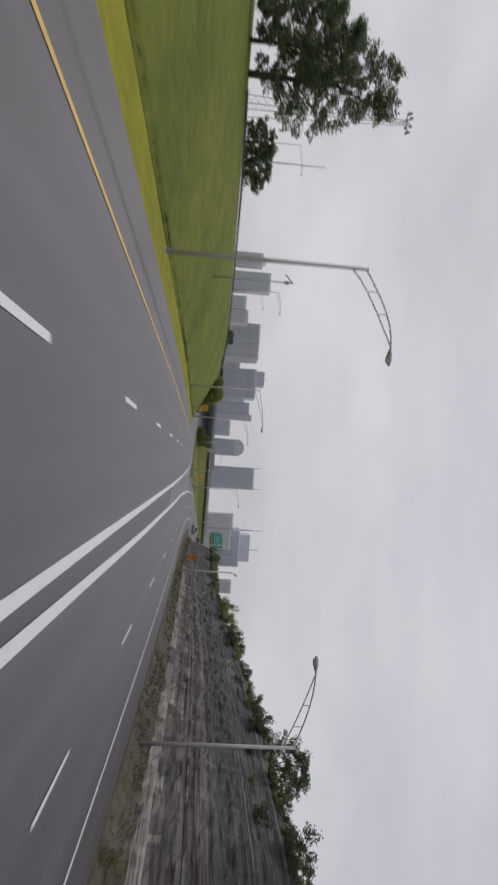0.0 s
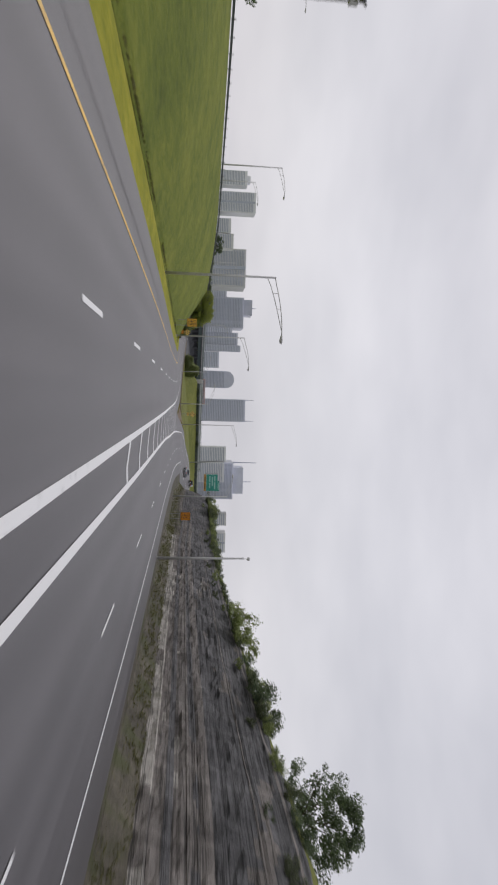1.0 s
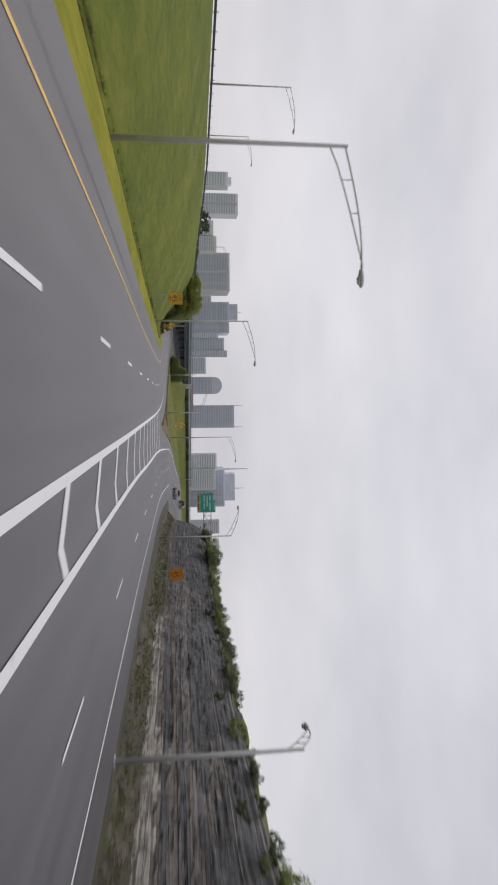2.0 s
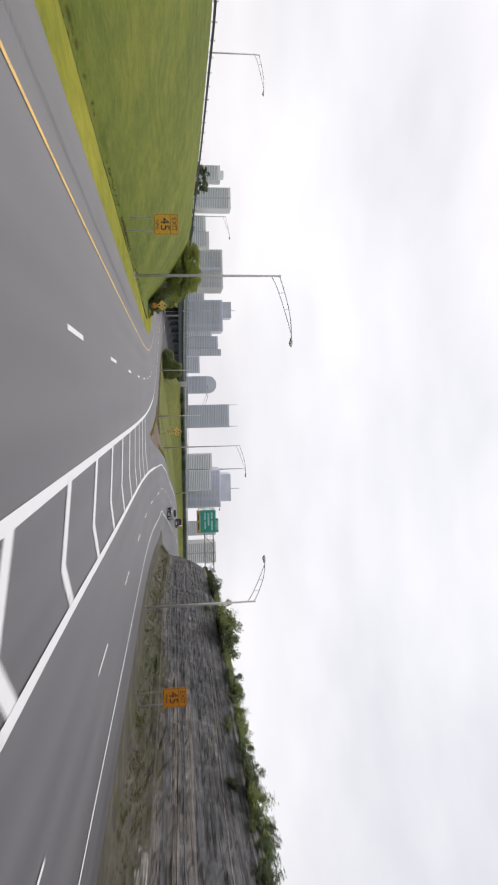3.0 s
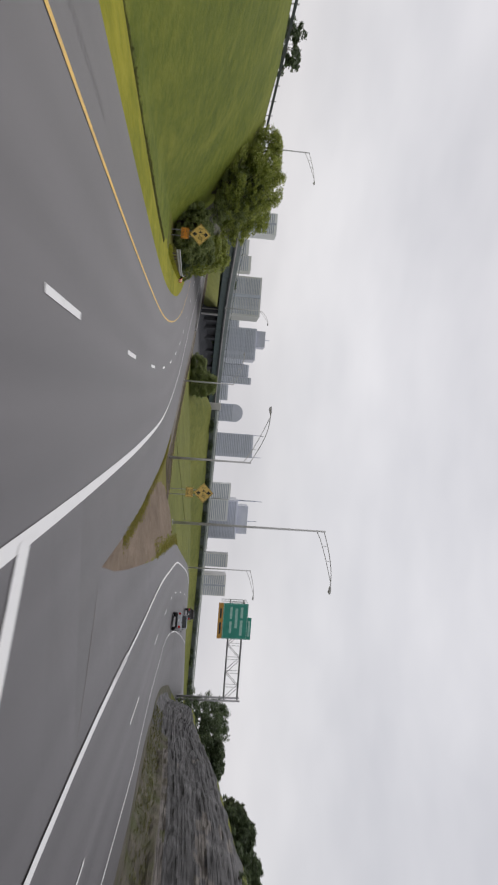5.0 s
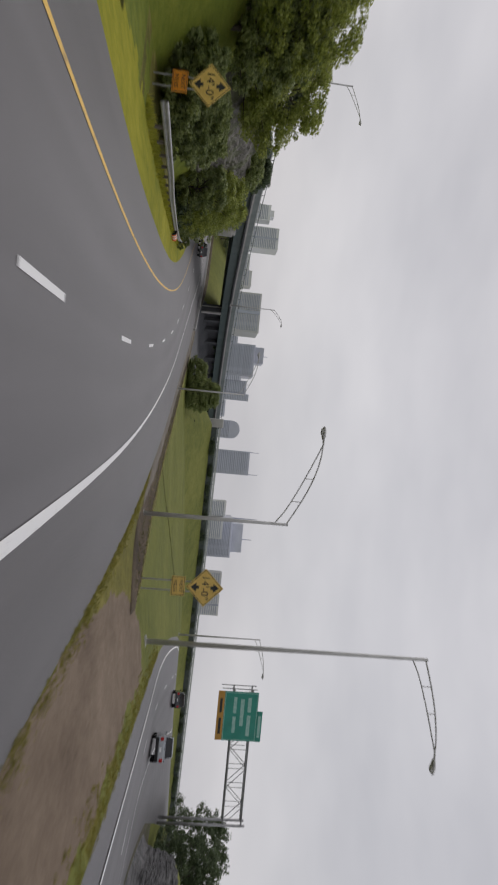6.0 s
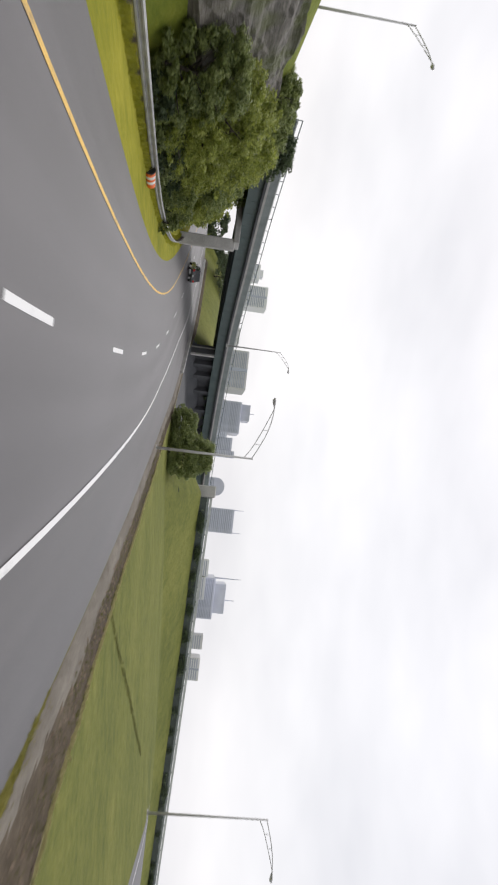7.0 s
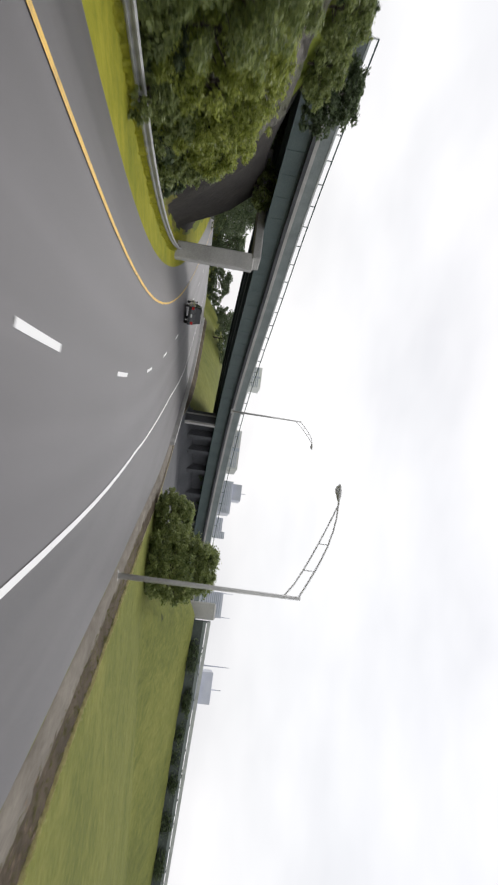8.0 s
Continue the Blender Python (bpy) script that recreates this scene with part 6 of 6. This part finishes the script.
for _ in range(2600):
    y = rng.uniform(-5, 199)
    q = rng.random()
    r = rng.uniform(0.05, 0.13)
    cl.append(((rock_base(y) - 1.5 + 1.35 * q, y, rock_foot_z(y) - 0.35 + 1.12 * q + 0.05), (r * 1.4, r * 5.0, r * 0.8), r))
tagged(new("foot_weeds", leaf_mesh("foot_weeds", cl, 42000, 0.05, LEAF_OLIVE, 91)), "patchy olive weeds on the rubble below the rock", "weeds", kind="stuff")
spots = []
for _ in range(2600):
    y = rng.uniform(189, 252)
    x = gully_end(y)[0] + rng.gauss(0.05, 0.05)
    spots.append((x, y, ground_z(x, y)))
tufts("dry_grass", spots, 0.08, STRAW, "pale dry grass along the rim of the gully", 14, 0.05)
vs, fs = [], []
for _ in range(420):
    y = rng.uniform(187.5, 225)
    q = min(max(rng.gauss(0.72, 0.15), 0.3), 0.95)
    x, z = gully_at(q)(y)
    r = rng.uniform(0.025, 0.07)
    b = len(vs)
    for dx, dy, dz in ((1, 0, 0), (0, 1, 0), (-1, 0, 0), (0, -1, 0), (0.2, 0.1, 0.8), (0, 0, -0.7)):
        vs.append((x + r * (dx + rng.uniform(-0.3, 0.3)), y + r * 1.3 * (dy + rng.uniform(-0.3, 0.3)), z + r * (dz + rng.uniform(-0.2, 0.2))))
    fs += [(b, b + 1, b + 4), (b + 1, b + 2, b + 4), (b + 2, b + 3, b + 4), (b + 3, b, b + 4), (b + 1, b, b + 5), (b + 2, b + 1, b + 5), (b + 3, b + 2, b + 5), (b, b + 3, b + 5)]
tagged(from_lists("gully_stones", vs, fs, DIRT), "loose brown stones in the gully", "stones", kind="stuff")
spots = []
for _ in range(1500):
    y = rng.uniform(188, 252)
    x = gully_at(rng.uniform(0.5, 1.0))(y)[0]
    spots.append((x, y, ground_z(x, y) + 0.03))
tufts("gully_weeds", spots, 0.07, LEAF_OLIVE, "sparse olive weeds in the gully", 15)
spots = []
for _ in range(2600):
    y = rng.uniform(158, 200)
    if rng.random() < 0.5 or y < 170:
        x = main_x(right_edge_u(y) + abs(rng.gauss(0.05, 0.22)), y)
    else:
        x = ramp_left(y)[0] - abs(rng.gauss(0.25, 0.3))
    spots.append((x, y, ground_z(x, y)))
tufts("verge_grass", spots, 0.05, OLIVE_BLADES, "uneven olive grass blades along the edges of the dirt", 4)


# ---------------- vehicles ----------------
def vehicle(name, x, y, z, yaw, paint, L, W, H, label, pickup=False):
    """A car seen from behind; it points along +y of its own frame."""
    e = thing(name, label, "car", pose(x, y, z, 0, 0, yaw))
    g = 0.24
    waist = H * 0.58

    def shell(prof, w0, w1, z_split):
        bm = bmesh.new()
        ls, rs = [], []
        for (py, pz) in prof:
            f = min(max((pz - z_split) / max(H - z_split, 0.01), 0), 1)
            hw = (w0 * (1 - f) + w1 * f) / 2
            ls.append(bm.verts.new((-hw, py, pz)))
            rs.append(bm.verts.new((hw, py, pz)))
        n = len(prof)
        for i in range(n):
            j = (i + 1) % n
            bm.faces.new((ls[i], ls[j], rs[j], rs[i]))
        bm.faces.new(list(reversed(ls)))
        bm.faces.new(rs)
        bmesh.ops.recalc_face_normals(bm, faces=bm.faces)
        bmesh.ops.bevel(bm, geom=[q for q in bm.edges if q.calc_length() > 0.3], offset=0.045, segments=2, affect="EDGES", profile=0.5)
        return bm
    b = -L / 2
    body = part("body", shell([(b, g + 0.1), (b - 0.02, g + 0.35), (b + 0.03, waist), (b + L * 0.7, waist), (b + L * 0.97, waist * 0.86), (b + L, g + 0.35), (b + L - 0.05, g + 0.08)], W, W * 0.97, waist), paint, e, smooth=False)
    if pickup:
        cab = [(b + L * 0.40, waist - 0.02), (b + L * 0.43, H - 0.03), (b + L * 0.47, H), (b + L * 0.60, H), (b + L * 0.71, waist - 0.02)]
    else:
        cab = [(b + 0.06, waist - 0.02), (b + 0.22, H - 0.05), (b + 0.4, H), (b + L * 0.52, H), (b + L * 0.68, waist - 0.02)]
    part("cabin", shell(cab, W * 0.95, W * 0.76, waist), paint, e)
    q0, q1 = Vector((0, cab[0][0], cab[0][1])), Vector((0, cab[1][0], cab[1][1]))
    bm = bmesh.new()
    a, c = q0.lerp(q1, 0.2), q0.lerp(q1, 0.92)
    off = Vector((0, -0.02, 0.01))
    vs = [bm.verts.new((sx * W * k, (v + off).y, (v + off).z)) for sx, k, v in ((-1, 0.42, a), (1, 0.42, a), (1, 0.36, c), (-1, 0.36, c))]
    bm.faces.new(vs)
    ext = bmesh.ops.extrude_face_region(bm, geom=bm.faces[:])
    bmesh.ops.translate(bm, verts=[v for v in ext["geom"] if isinstance(v, bmesh.types.BMVert)], vec=(0, 0.015, 0))
    bmesh.ops.recalc_face_normals(bm, faces=bm.faces)
    part("rear_window", bm, CAR_GLASS, e)
    for s in (-1, 1):
        bm = bmesh.new()
        y0, y1 = cab[0][0] + 0.3, cab[-1][0] - 0.35
        pts = [(y0, waist + 0.05, 0.47), (y1, waist + 0.05, 0.47), (y1 - 0.5, H - 0.09, 0.395), (y0 + 0.12, H - 0.09, 0.395)]
        vs = [bm.verts.new((s * (W * k + 0.012), py, pz)) for py, pz, k in pts]
        bm.faces.new(vs)
        ext = bmesh.ops.extrude_face_region(bm, geom=bm.faces[:])
        bmesh.ops.translate(bm, verts=[v for v in ext["geom"] if isinstance(v, bmesh.types.BMVert)], vec=(-s * 0.02, 0, 0))
        bmesh.ops.recalc_face_normals(bm, faces=bm.faces)
        part("side_window", bm, CAR_GLASS, e)
        bm = bmesh.new()
        box(bm, s * W * 0.40 - 0.13, b - 0.045, waist - 0.32, s * W * 0.40 + 0.13, b + 0.03, waist - 0.06, 0.02)
        part("tail_light", bm, RED_LENS, e, "red tail light")
        bm = bmesh.new()
        box(bm, s * (W * 0.5 + 0.02), cab[-1][0] - 0.55, waist + 0.02, s * (W * 0.5 + 0.2), cab[-1][0] - 0.4, waist + 0.16, 0.02)
        part("door_mirror", bm, paint, e)
        for yy in (b + L * 0.19, b + L * 0.81):
            bm = bmesh.new()
            r = bmesh.ops.create_cone(bm, cap_ends=True, segments=20, radius1=0.34, radius2=0.34, depth=0.23)
            bmesh.ops.transform(bm, matrix=Matrix.Translation((s * (W / 2 - 0.1), yy, 0.34)) @ Matrix.Rotation(math.pi / 2, 4, "Y"), verts=r["verts"])
            wheel = part("wheel", bm, RUBBER, e, "black tyre")
            bm = bmesh.new()
            r = bmesh.ops.create_cone(bm, cap_ends=True, segments=16, radius1=0.2, radius2=0.18, depth=0.02)
            bmesh.ops.transform(bm, matrix=Matrix.Translation((s * (W / 2 + 0.022), yy, 0.34)) @ Matrix.Rotation(math.pi / 2, 4, "Y"), verts=r["verts"])
            part("rim", bm, RIM, wheel, "alloy rim")
    bm = bmesh.new()
    box(bm, -W * 0.46, b - 0.09, g + 0.12, W * 0.46, b + 0.02, g + 0.34, 0.03)
    part("bumper", bm, RUBBER if pickup else paint, e)
    bm = bmesh.new()
    box(bm, -0.17, b - 0.05, waist - 0.36, 0.17, b - 0.035, waist - 0.2)
    part("plate_bar", bm, SIGN_WHITE, e)
    return e


ya = 273.0
vehicle("car", main_x(-1.0, ya), ya, main_z(-1.0, ya) + 0.01, -math.degrees(heading(ya)), CAR_DARK, 4.6, 1.86, 1.66, "dark estate car driving on the carriageway towards the overpass")
yb = 213.5
vehicle("pickup", ramp_x(7.0, yb), yb, ramp_at(7.0, yb) + 0.03, -21, CAR_SILVER, 5.0, 1.88, 1.75, "silver pickup with red tail lights on the wet ramp", True)
yc = 242.0
vehicle("car", ramp_x(6.4, yc), yc, ramp_at(6.4, yc) + 0.03, -math.degrees(math.atan2(ramp_x(0, yc + 1) - ramp_x(0, yc - 1), 2)), CAR_DARK, 4.5, 1.8, 1.5, "dark car near the top of the ramp")
